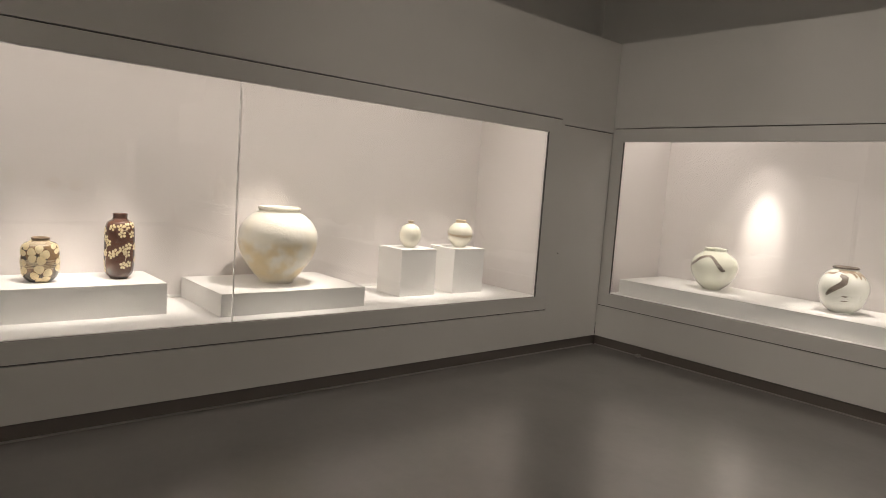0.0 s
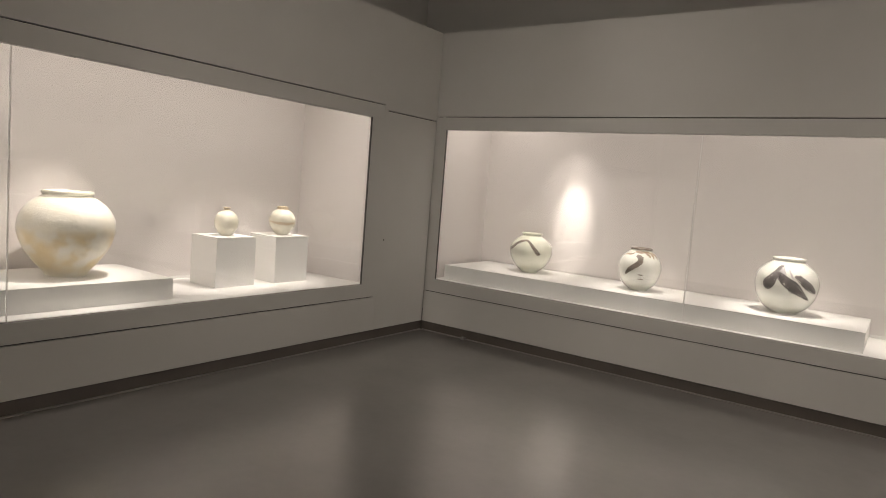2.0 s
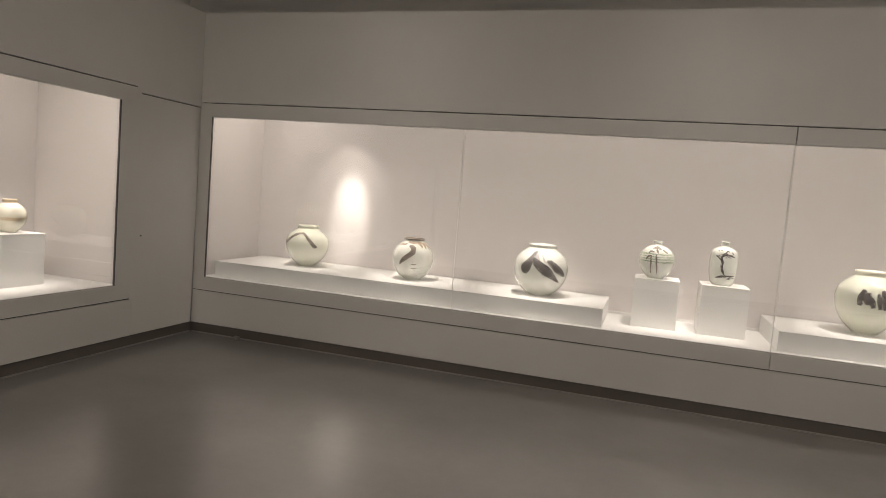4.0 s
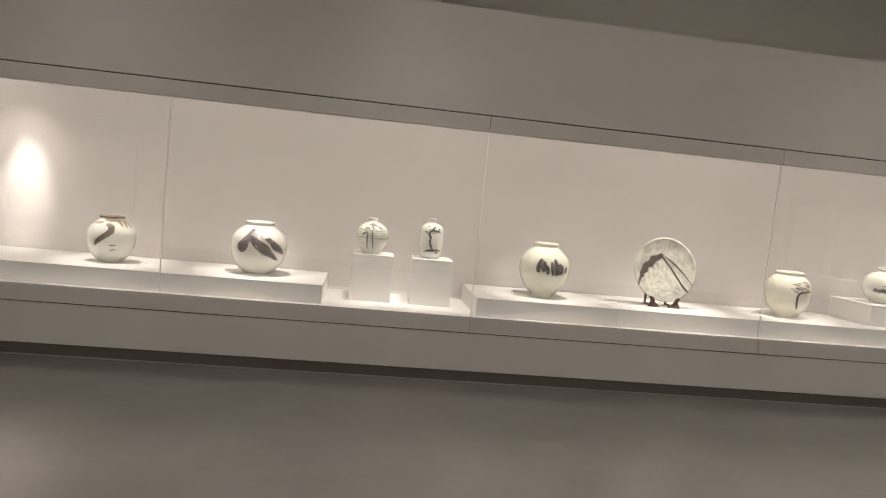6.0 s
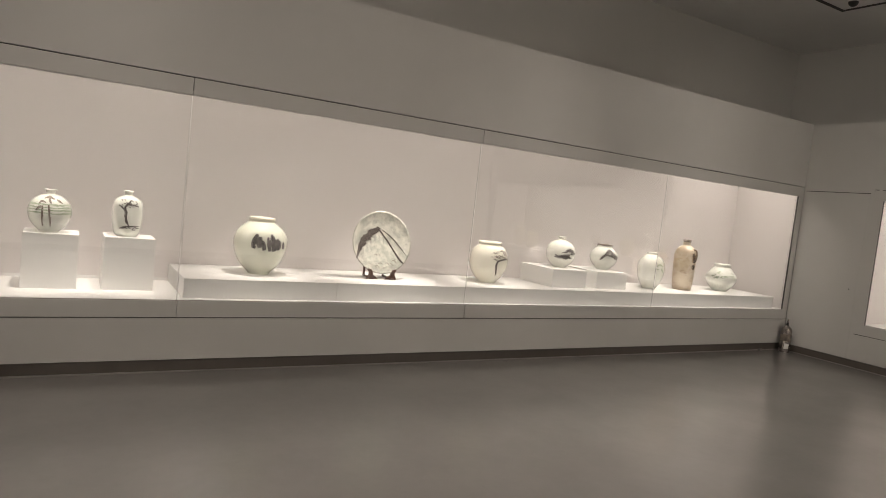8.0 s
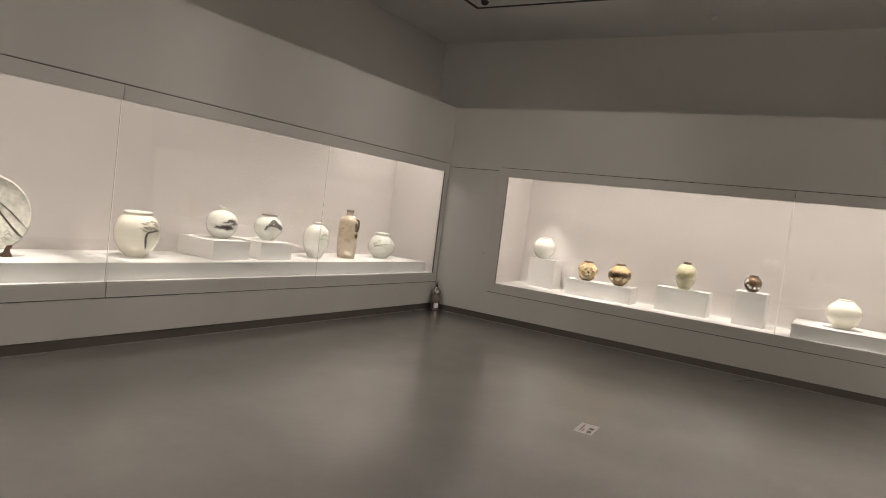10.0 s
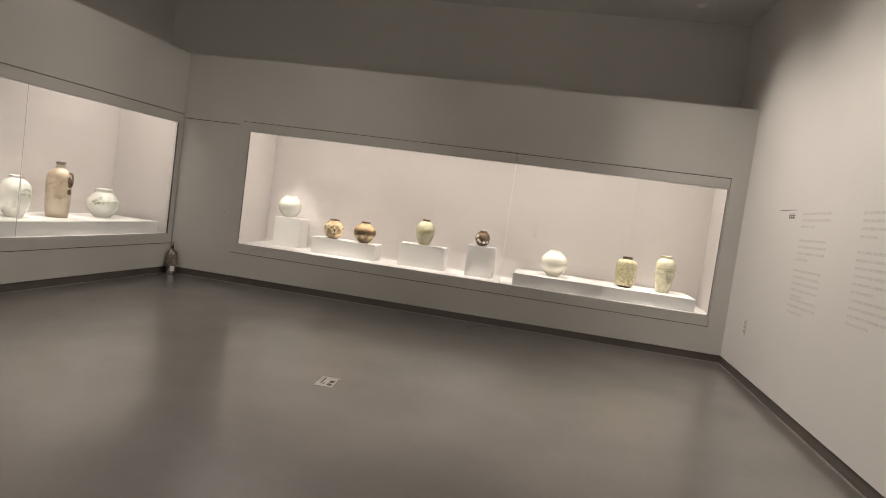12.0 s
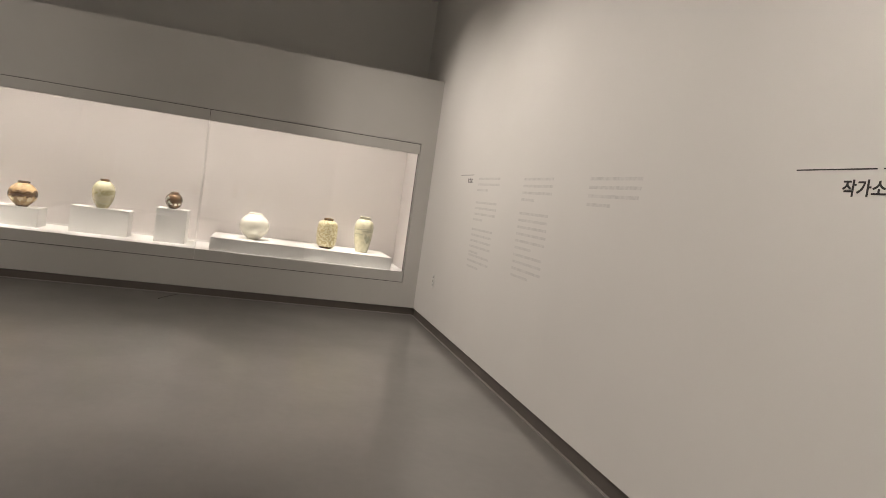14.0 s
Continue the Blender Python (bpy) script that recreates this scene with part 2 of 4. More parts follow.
    # skirting and floor strip
    slab("baseboard", to_world, u0 - 0.02, u1 + 0.02, 0.018, 0.045, 0.0, KICK - 0.008, KICK_MAT, wall)
    slab("floor_strip", to_world, u0, u1, 0.006, 0.018, 0.0, 0.010, STRIP_MAT, wall)
    return wall


def display_case(to_world, w0, w1, joints, label):
    case = thing("display_case", label, "display case", "built-in display cases")
    c0, c1 = w0 - 0.045, w1 + 0.045
    slab("deck", to_world, c0, c1, FRAME, DEPTH, LINE_LOW + 0.003, DECK, PLINTH_PAINT, case, 0.0, "white painted display deck")
    slab("back_panel", to_world, c0, c1, DEPTH, DEPTH + 0.03, LINE_LOW, 2.55, CASE_LINING, case, 0.0, "pale warm grey lined back")
    slab("side_panel", to_world, c0 - 0.03, c0, 0.032, DEPTH, LINE_LOW, 2.55, CASE_LINING, case)
    slab("side_panel", to_world, c1, c1 + 0.03, 0.032, DEPTH, LINE_LOW, 2.55, CASE_LINING, case)
    slab("top_panel", to_world, c0, c1, 0.04, DEPTH, 2.55, 2.58, CASE_LINING, case)
    slab("lip", to_world, c0, c1, DEPTH - 0.012, DEPTH, DECK, DECK + 0.022, PLINTH_PAINT, case)
    cuts = [w0 - 0.02, *joints, w1 + 0.02]
    for a, b in zip(cuts, cuts[1:]):
        pane = slab("pane", to_world, a + 0.0036, b - 0.0036, FRAME + 0.002, FRAME + 0.011, DECK + 0.0005, HEAD + 0.03, GLASS, case, 0.0, "clear glass pane")
        pane.visible_shadow = False
    for j in joints:
        slab("seal", to_world, j - 0.0032, j + 0.0032, FRAME + 0.001, FRAME + 0.012, DECK, HEAD + 0.03, SEAL, case, 0.0, "pale silicone joint")
    return case


glazed_wall("wall_north", north, WEST_X, EAST_X, -3.715, 8.885, [], [1.255, 3.82], "grey painted built-out wall with a long glazed opening", (1.0, 1.0))
glazed_wall("wall_west", west, -1.0, NORTH_Y, -0.80, 5.39, [(5.60, NORTH_Y - 0.004, 5.655)], [], "grey painted built-out wall with a glazed opening and service door")
glazed_wall("wall_east", east, SOUTH_Y, NORTH_Y, -0.779, 5.373, [(5.53, NORTH_Y - 0.004, 5.615)], [1.755], "grey painted built-out wall with a glazed opening and service door")
display_case(north, -3.715, 8.885, [-1.227, 1.255, 3.82, 6.375], "long built-in glass display case holding painted white jars")
display_case(west, -0.80, 5.39, [2.487], "built-in glass display case holding brown and cream jars")
display_case(east, -0.779, 5.373, [1.755], "built-in glass display case holding small jars on pedestals")

# the text wall
TEXT = Matrix.Translation((EAST_X, SOUTH_Y, 0))
south = thing("wall_south", "white painted gallery wall with grey printed text", "wall", kind="structure", at=TEXT)
part("wall_panel", block(bmesh.new(), -14.2, 1.1, -0.16, 0.0, KICK, CEILING), WHITE_PAINT, south)
part("baseboard", block(bmesh.new(), -14.2, 1.1, -0.16, -0.018, 0.0, KICK - 0.008), KICK_MAT, south)
part("floor_strip", block(bmesh.new(), -12.82, -0.01, -0.004, 0.008, 0.0, 0.010), STRIP_MAT, south)

# ---- plinths and pedestals ----


def plinth(name, to_world, u0, u1, v0, v1, z1, label, z0=DECK, seams=()):
    """A painted board box: front, sides and a top board that meets them with a fine edge."""
    box_thing = thing(name, label, "plinth", "white display plinths")
    cuts = [u0, *seams, u1]
    for a, b in zip(cuts, cuts[1:]):
        a2, b2 = a + (0.001 if a in seams else 0), b - (0.001 if b in seams else 0)
        slab("body", to_world, a2, b2, v0, v1, z0, z1 - 0.012, PLINTH_PAINT, box_thing, 0.0015)
        slab("top_board", to_world, a2, b2, v0 - 0.0015, v1, z1 - 0.0115, z1, PLINTH_PAINT, box_thing, 0.0015)
    return box_thing


P_LOW, P_PED = 0.708, 0.962
plinth("plinth", west, 0.60, 2.194, 0.39, 0.94, 0.760, "low white painted plinth under two brown jars")
plinth("plinth", west, 2.470, 3.595, 0.17, 0.94, P_LOW, "low square white plinth under the large cream jar")
plinth("pedestal", west, 4.105, 4.485, 0.40, 0.74, P_PED, "tall white pedestal under a small cream bottle")
plinth("pedestal", west, 4.690, 5.060, 0.39, 0.74, P_PED, "tall white pedestal under a round cream jar")
plinth("plinth", north, -3.66, 0.025, 0.09, 0.935, P_LOW, "long low white plinth under three round jars")
plinth("pedestal", north, 0.240, 0.598, 0.39, 0.75, P_PED, "white pedestal under a round ribbed bottle")
plinth("pedestal", north, 0.766, 1.126, 0.39, 0.75, P_PED, "white pedestal under a tall painted bottle")
plinth("plinth", north, 1.308, 8.78, 0.09, 0.935, P_LOW, "long low white plinth under jars and a plate", seams=(2.55,))
plinth("riser", north, 5.077, 5.556, 0.27, 0.85, 0.905, "small white riser box on the long plinth", z0=P_LOW)
plinth("riser", north, 5.720, 6.188, 0.27, 0.82, 0.903, "small white riser box on the long plinth", z0=P_LOW)
plinth("pedestal", east, 4.72, 5.12, 0.55, 0.86, 0.970, "tall white pedestal under a white jar")
plinth("plinth", east, 3.525, 4.440, 0.33, 0.66, 0.776, "low white plinth under two brown jars")
plinth("plinth", east, 2.575, 3.212, 0.40, 0.68, 0.867, "white plinth under an olive green jar")
plinth("pedestal", east, 1.915, 2.270, 0.36, 0.68, 0.967, "tall white pedestal under a small brown jar")
plinth("plinth", east, -0.633, 1.603, 0.08, 0.92, 0.710, "long low white plinth under three pale jars", seams=(0.485,))

# ---- ceramics ----


def smooth_line(points, n):
    """Catmull-Rom through the points."""
    pts = [Vector(p) for p in points]
    pts = [2 * pts[0] - pts[1], *pts, 2 * pts[-1] - pts[-2]]
    spans, out = len(pts) - 3, []
    for i in range(n + 1):
        s = min(i / n * spans, spans - 1e-6)
        k, f = int(s), s - int(s)
        a, b, c, d = pts[k : k + 4]
        out.append(0.5 * (2 * b + (c - a) * f + (2 * a - 5 * b + 4 * c - d) * f * f + (3 * b - a - 3 * c + d) * f**3))
    return out


class Form:
    """A thrown shape: a profile of (height, radius) fractions, sized to h and w."""

    def __init__(self, profile, h, w, uneven=0.006):
        self.h, self.w, self.uneven = h, w, uneven
        self.rows = [(max(p[0], 0) * h, max(p[1], 0.02) * w / 2) for p in smooth_line([(z, r, 0) for z, r in profile], 44)]
        self.seed, self.layer = random.random() * 50, 0

    def radius(self, z):
        for (z0, r0), (z1, r1) in zip(self.rows, self.rows[1:]):
            if z <= z1:
                return r0 + (r1 - r0) * (z - z0) / max(z1 - z0, 1e-6)
        return self.rows[-1][1]

    def point(self, deg, z, off=0.0):
        r = self.radius(z)
        a = radians(deg)
        r *= 1 + self.uneven * noise.noise((math.cos(a) * 1.5 + self.seed, math.sin(a) * 1.5, z * 6))
        r += off
        return Vector((r * math.cos(a), r * math.sin(a), z))

    def band(self, k0, k1, inside=False, bottom=False, seg=56):
        bm = bmesh.new()
        rings = [[self.point(360 * j / seg, z) for j in range(seg)] for z, _ in self.rows[k0 : k1 + 1]]
        if inside:
            z_top, r_top = self.rows[-1]
            wall = 0.055 * self.w / 2 + 0.003
            for drop, thin in ((-0.002, 0.25), (0.0, 0.75), (0.02, 1.0)):
                rings.append([Vector(((r_top - wall * thin) * math.cos(2 * math.pi * j / seg), (r_top - wall * thin) * math.sin(2 * math.pi * j / seg), z_top - drop)) for j in range(seg)])
            for f in (0.10, 0.25, 0.45):
                z = z_top - f * self.h
                r = max(self.radius(z) - wall * 1.2, 0.01)
                rings.append([Vector((r * math.cos(2 * math.pi * j / seg), r * math.sin(2 * math.pi * j / seg), z)) for j in range(seg)])
        made = [[bm.verts.new(p) for p in ring] for ring in rings]
        for a, b in zip(made, made[1:]):
            for j in range(seg):
                bm.faces.new((a[j], a[(j + 1) % seg], b[(j + 1) % seg], b[j]))
        if bottom:
            bm.faces.new(made[0][::-1])
        if inside:
            bm.faces.new(made[-1])
        return bm

    def stroke(self, bm, line, ragged=0.0, n=26, across=4, lift=0.0008):
        """A brush stroke laid on the surface: (degrees, height fraction, half width in metres) along it."""
        pts = smooth_line([(d * 0.01, z * self.h, w) for d, z, w in line], n)
        grid, wave = [], random.random() * 90
        self.layer += 1
        lift += 0.00012 * (self.layer % 12)
        for i, p in enumerate(pts):
            q = pts[min(i + 1, n)] - pts[max(i - 1, 0)]
            r = self.radius(p[1])
            side = Vector((-q[1], radians(q[0] * 100) * r, 0))
            side = side.normalized() if side.length > 1e-9 else Vector((0, 1, 0))
            row = []
            for j in range(across + 1):
                s = (2 * j / across - 1) * max(p[2], 0.0004)
                s *= 1 + 1.6 * ragged * (noise.noise((i * 0.42, j * 3.7, wave)) + 0.6 * noise.noise((i * 0.11, j * 1.9, wave + 7))) * (1 if j in (0, across) else 0.2)
                deg = p[0] * 100 + math.degrees(side[0] * s / max(r, 0.01))
                z = min(max(p[1] + side[1] * s, 0.002), self.h * 0.995)
                row.append(bm.verts.new(self.point(deg, z, lift)))
            grid.append(row)
        for a, b in zip(grid, grid[1:]):
            for j in range(across):
                bm.faces.new((a[j], a[j + 1], b[j + 1], b[j]))

    def brush(self, bm, line, ragged=0.45, bristles=5):
        """A loaded brush: one ragged stroke with loose bristle marks at its flanks and tail."""
        self.stroke(bm, line, ragged, 60, 6)
        for k in range(bristles):
            cut = random.uniform(0.0, 0.5)
            keep = line[int(cut * (len(line) - 2)) :]
            side = random.choice((-1, 1)) * random.uniform(0.9, 1.35)
            r = max(self.radius(self.h * 0.6), 0.02)
            loose = []
            for i, (d, z, w) in enumerate(keep):
                a, b = keep[max(i - 1, 0)], keep[min(i + 1, len(keep) - 1)]
                across = Vector((-(b[1] - a[1]) * self.h, radians(b[0] - a[0]) * r))
                across = across.normalized() if across.length > 1e-6 else Vector((0, 1))
                loose.append((d + math.degrees(across[0] * w * side / r), z + across[1] * w * side / self.h, max(w * 0.10, 0.0006)))
            self.stroke(bm, loose, 0.8, 30, 2, lift=0.0010)

    def petal(self, bm, deg, z, size, turn, wide=0.5, lift=0.0008):
        """One rounded petal that grows from (deg, z) in the direction turn."""
        r = self.radius(z * self.h)
        c, s = math.cos(turn), math.sin(turn)
        rim = []
        for k in range(12):
            a = 2 * math.pi * k / 12
            x, y = size * (0.6 + 0.44 * math.cos(a)), size * wide * math.sin(a) * (0.75 + 0.25 * math.cos(a))
            px, py = x * c - y * s, x * s + y * c
            rim.append((px, py))
        mid = (size * 0.55 * c, size * 0.55 * s)

        def put(px, py):
            return bm.verts.new(self.point(deg + math.degrees(px / max(r, 0.01)), min(max(z * self.h + py, 0.003), self.h * 0.98), lift))

        outer = [put(*p) for p in rim]
        inner = [put(mid[0] + (p[0] - mid[0]) * 0.5, mid[1] + (p[1] - mid[1]) * 0.5) for p in rim]
        core = put(*mid)
        core.co += Vector((core.co[0], core.co[1], 0)).normalized() * size * 0.05
        for v in inner:
            v.co += Vector((v.co[0], v.co[1], 0)).normalized() * size * 0.045
        for k in range(12):
            n = (k + 1) % 12
            bm.faces.new((outer[k], outer[n], inner[n], inner[k]))
            bm.faces.new((inner[k], inner[n], core))


def flower(form, bm, deg, z, size, petals=5, turn=0.3, wide=0.43):
    for k in range(petals):
        form.petal(bm, deg, z, size * random.uniform(0.9, 1.1), turn + 2 * math.pi * k / petals + random.uniform(-0.12, 0.12), wide)


def jar(name, label, category, form, at, z, face, glaze, rim_glaze=None, foot_glaze=None, rim_from=0.93, foot_to=0.05):
    """face: the compass angle, in degrees, that the painted side looks to."""
    pot = thing(name, label, category, "ceramics on show", at=pose(at[0], at[1], z, 0, 0, face))
    k1 = max(1, sum(1 for q, _ in form.rows if q < rim_from * form.h) - 1)
    k0 = max(1, sum(1 for q, _ in form.rows if q < foot_to * form.h))
    part("body", form.band(k0, k1), glaze, pot, smooth=True)
    part("rim", form.band(k1, len(form.rows) - 1, inside=True), rim_glaze or glaze, pot, smooth=True)
    part("foot", form.band(0, k0, bottom=True), foot_glaze or glaze, pot, smooth=True)
    return pot


def decor(pot, name, bm, mat, label=""):
    body = [o for o in pot.children if o.name.startswith("body")][0]
    return part(name, bm, mat, body, label, smooth=True)


MOON = [(0, 0.44), (0.02, 0.45), (0.055, 0.56), (0.14, 0.74), (0.29, 0.91), (0.45, 0.985), (0.55, 1.0), (0.68, 0.95), (0.8, 0.81), (0.9, 0.58), (0.935, 0.49), (0.955, 0.50), (0.985, 0.52), (1, 0.50)]
MOON_SMALL_FOOT = [(0, 0.40), (0.025, 0.405), (0.08, 0.54), (0.19, 0.75), (0.36, 0.93), (0.55, 1.0), (0.69, 0.955), (0.80, 0.81), (0.875, 0.62), (0.92, 0.49), (0.945, 0.475), (0.97, 0.49), (1, 0.48)]
BOTTLE = [(0, 0.46), (0.03, 0.48), (0.1, 0.66), (0.25, 0.9), (0.42, 1.0), (0.58, 0.98), (0.74, 0.82), (0.85, 0.52), (0.895, 0.25), (0.92, 0.20), (0.955, 0.21), (0.985, 0.31), (1, 0.31)]
OVOID = [(0, 0.5), (0.03, 0.52), (0.12, 0.68), (0.3, 0.9), (0.5, 1.0), (0.68, 0.97), (0.82, 0.8), (0.91, 0.54), (0.935, 0.40), (0.96, 0.39), (0.985, 0.42), (1, 0.41)]
BARREL = [(0, 0.6), (0.02, 0.64), (0.06, 0.76), (0.16, 0.93), (0.4, 1.0), (0.65, 1.0), (0.8, 0.95), (0.88, 0.8), (0.915, 0.55), (0.935, 0.48), (0.97, 0.47), (0.99, 0.50), (1, 0.49)]
SLIM_BOTTLE = [(0, 0.66), (0.02, 0.7), (0.08, 0.84), (0.3, 0.98), (0.5, 1.0), (0.7, 0.95), (0.8, 0.82), (0.86, 0.55), (0.89, 0.3), (0.92, 0.26), (0.96, 0.27), (0.985, 0.33), (1, 0.32)]

CREAM = material("cream_glaze", (0.82, 0.795, 0.72), 0.30, color2=(0.76, 0.71, 0.58), scale=5.5, fine=24, mix=0.42, bump=0.8, coat=0.4, contrast=0.1, relief=0.007, coat_rough=0.15)


def stained(m, stain, low, high, soft, scale):
    """Kiln stains in a cloudy band between two heights of the pot."""
    t = m.node_tree
    link, b = t.links.new, t.nodes["Principled BSDF"]
    at = t.nodes.new("ShaderNodeTexCoord").outputs["Object"]
    cloud = t.nodes.new("ShaderNodeTexNoise")
    cloud.inputs["Scale"].default_value, cloud.inputs["Detail"].default_value = scale, 6.0
    link(at, cloud.inputs["Vector"])
    split = t.nodes.new("ShaderNodeSeparateXYZ")
    link(at, split.inputs[0])
    edges = []
    for edge, sign in ((low, 1), (high, -1)):
        r = t.nodes.new("ShaderNodeMapRange")
        r.interpolation_type = "SMOOTHSTEP"
        r.inputs["From Min"].default_value, r.inputs["From Max"].default_value = edge - sign * soft, edge + sign * soft
        link(split.outputs["Z"], r.inputs["Value"])
        edges.append(r.outputs["Result"])
    spread = t.nodes.new("ShaderNodeMapRange")
    spread.interpolation_type = "SMOOTHSTEP"
    spread.inputs["From Min"].default_value, spread.inputs["From Max"].default_value = 0.36, 0.62
    link(cloud.outputs["Fac"], spread.inputs["Value"])
    product = spread.outputs["Result"]
    for e in edges:
        mul = t.nodes.new("ShaderNodeMath")
        mul.operation = "MULTIPLY"
        link(product, mul.inputs[0])
        link(e, mul.inputs[1])
        product = mul.outputs[0]
    blend = t.nodes.new("ShaderNodeMix")
    blend.data_type = "RGBA"
    link(b.inputs["Base Color"].links[0].from_socket, blend.inputs["A"])
    blend.inputs["B"].default_value = (*stain, 1)
    link(product, blend.inputs["Factor"])
    link(blend.outputs["Result"], b.inputs["Base Color"])


stained(CREAM, (0.73, 0.60, 0.36), 0.04, 0.31, 0.05, 8.0)
COMBED = material("combed_umber_glaze", (0.30, 0.18, 0.085), 0.25, color2=(0.07, 0.055, 0.045), scale=16, fine=60, bump=0.3, coat=0.5, contrast=0.12, mix=0.9)
WASH = material("grey_ink_wash", (0.40, 0.37, 0.38), 0.2, color2=(0.62, 0.60, 0.58), scale=30, fine=120, bump=0.03, coat=0.9, contrast=0.05)
SAGE = material("sage_paint", (0.30, 0.31, 0.22), 0.25, color2=(0.55, 0.54, 0.40), scale=30, fine=120, bump=0.05, coat=0.6)
CELADON_OLIVE = material("pale_olive_glaze", (0.66, 0.62, 0.44), 0.16, color2=(0.47, 0.44, 0.27), scale=13, fine=80, bump=0.08, coat=0.8, contrast=0.1, mix=0.6)
INKWASH = material("ink_wash", (0.030, 0.025, 0.024), 0.3, color2=(0.17, 0.15, 0.145), scale=30, fine=120, bump=0.03, coat=0.7, contrast=0.1, mix=0.7)
BUFF = material("buff_rim_glaze", (0.62, 0.52, 0.36), 0.3, color2=(0.5, 0.4, 0.27), scale=20, fine=80, bump=0.05, coat=0.3)
IVORY = material("ivory_glaze", (0.80, 0.77, 0.66), 0.22, color2=(0.72, 0.69, 0.55), scale=6, fine=80, bump=0.06, coat=0.5)
CELADON = material("pale_celadon_glaze", (0.755, 0.76, 0.655), 0.16, color2=(0.66, 0.675, 0.55), scale=7, fine=50, bump=0.05, coat=1.0, coat_rough=0.05)
PALE = material("white_glaze", (0.80, 0.80, 0.75), 0.12, color2=(0.68, 0.69, 0.61), scale=9, fine=50, bump=0.08, coat=1.0, contrast=0.04, coat_rough=0.05)
GREYWHITE = material("grey_white_glaze", (0.74, 0.75, 0.69), 0.2, color2=(0.58, 0.60, 0.54), scale=14, fine=60, bump=0.12, coat=0.5, contrast=0.05)
SLIP = material("brushed_slip", (0.76, 0.74, 0.66), 0.34, color2=(0.50, 0.52, 0.45), scale=24, fine=70, bump=0.6, coat=0.3, contrast=0.06, relief=0.004, mix=0.7)
MOTTLED = material("mottled_plate_glaze", (0.66, 0.64, 0.56), 0.32, color2=(0.36, 0.365, 0.32), scale=17, fine=45, bump=0.6, coat=0.3, contrast=0.03, relief=0.004, detail=6, mix=0.7)
BROWN = material("brown_glaze", (0.13, 0.055, 0.032), 0.22, color2=(0.085, 0.035, 0.022), scale=8, fine=60, bump=0.08, coat=0.6)
DARK_IRON = material("iron_brown_paint", (0.05, 0.04, 0.036), 0.35, color2=(0.10, 0.08, 0.07), scale=22, fine=90, bump=0.05, coat=0.4)
SOFT_IRON = material("soft_iron_paint", (0.085, 0.065, 0.05), 0.3, color2=(0.27, 0.22, 0.175), scale=26, fine=120, bump=0.03, coat=0.7, contrast=0.06)
RUST = material("rust_paint", (0.15, 0.085, 0.05), 0.35, color2=(0.34, 0.25, 0.15), scale=30, fine=120, bump=0.03, coat=0.4, contrast=0.06)
GREEN = material("green_paint", (0.26, 0.33, 0.22), 0.35, color2=(0.45, 0.5, 0.38), scale=24, fine=120, bump=0.03, coat=0.4)
LEAF = material("dark_green_paint", (0.10, 0.14, 0.09), 0.35, color2=(0.3, 0.34, 0.24), scale=24, fine=120, bump=0.03, coat=0.4)
YELLOW = material("cream_yellow_slip", (0.80, 0.70, 0.46), 0.36, color2=(0.66, 0.52, 0.27), scale=16, fine=80, bump=0.4, coat=0.3, relief=0.004)
GOLD = material("ochre_glaze", (0.70, 0.52, 0.28), 0.2, color2=(0.28, 0.16, 0.075), scale=15, fine=60, bump=0.12, coat=0.6, contrast=0.1)
BRONZE = material("dark_bronze_glaze", (0.26, 0.15, 0.07), 0.16, metal=0.45, color2=(0.07, 0.04, 0.025), scale=12, fine=80, bump=0.06, coat=0.8, contrast=0.08)
OLIVE = material("olive_glaze", (0.34, 0.31, 0.15), 0.16, color2=(0.68, 0.64, 0.42), scale=11, fine=80, bump=0.08, coat=0.7, contrast=0.1, mix=0.75)
SPECKLE = material("speckled_yellow_glaze", (0.80, 0.76, 0.54), 0.31, color2=(0.46, 0.38, 0.19), scale=46, fine=110, bump=0.9, coat=0.4, contrast=0.13, mix=0.75, relief=0.006)
YELLOWISH = material("pale_yellow_glaze", (0.77, 0.73, 0.54), 0.22, color2=(0.52, 0.49, 0.33), scale=20, fine=90, bump=0.3, coat=0.4, contrast=0.08)
TAN = material("buff_stoneware", (0.60, 0.53, 0.42), 0.36, color2=(0.43, 0.34, 0.24), scale=11, fine=70, bump=0.3, contrast=0.08, mix=0.7)
SNOW = material("white_moon_glaze", (0.82, 0.80, 0.71), 0.15, color2=(0.74, 0.71, 0.58), scale=6, fine=50, bump=0.05, coat=0.9, coat_rough=0.05)


def case_spot(at, z, to_world_front, side=0.0, watts=1.0, wide=34):
    """A small spot in the case's ceiling, towards the glass, that picks out one pot."""
    fx, fy = to_world_front
    eye = (fx, fy, 2.50)
    spot_lamp(eye, (at[0], at[1], z + 0.12), SPOT_W * watts, wide + 2, 0.9, 0.035)


def spot_north(at, z, du=0.15, watts=1.0, wide=34):
    case_spot(at, z, (at[0] + du, NORTH_Y + 0.30), watts=watts * 0.9, wide=wide)


def spot_west(at, z, du=0.25, watts=1.0, wide=34):
    case_spot(at, z, (WEST_X - 0.30, at[1] + du), watts=watts * 1.0, wide=wide)


def spot_east(at, z, du=0.15, watts=1.0, wide=34):
    case_spot(at, z, (EAST_X + 0.27, at[1] + du), watts=watts * 1.0, wide=wide)


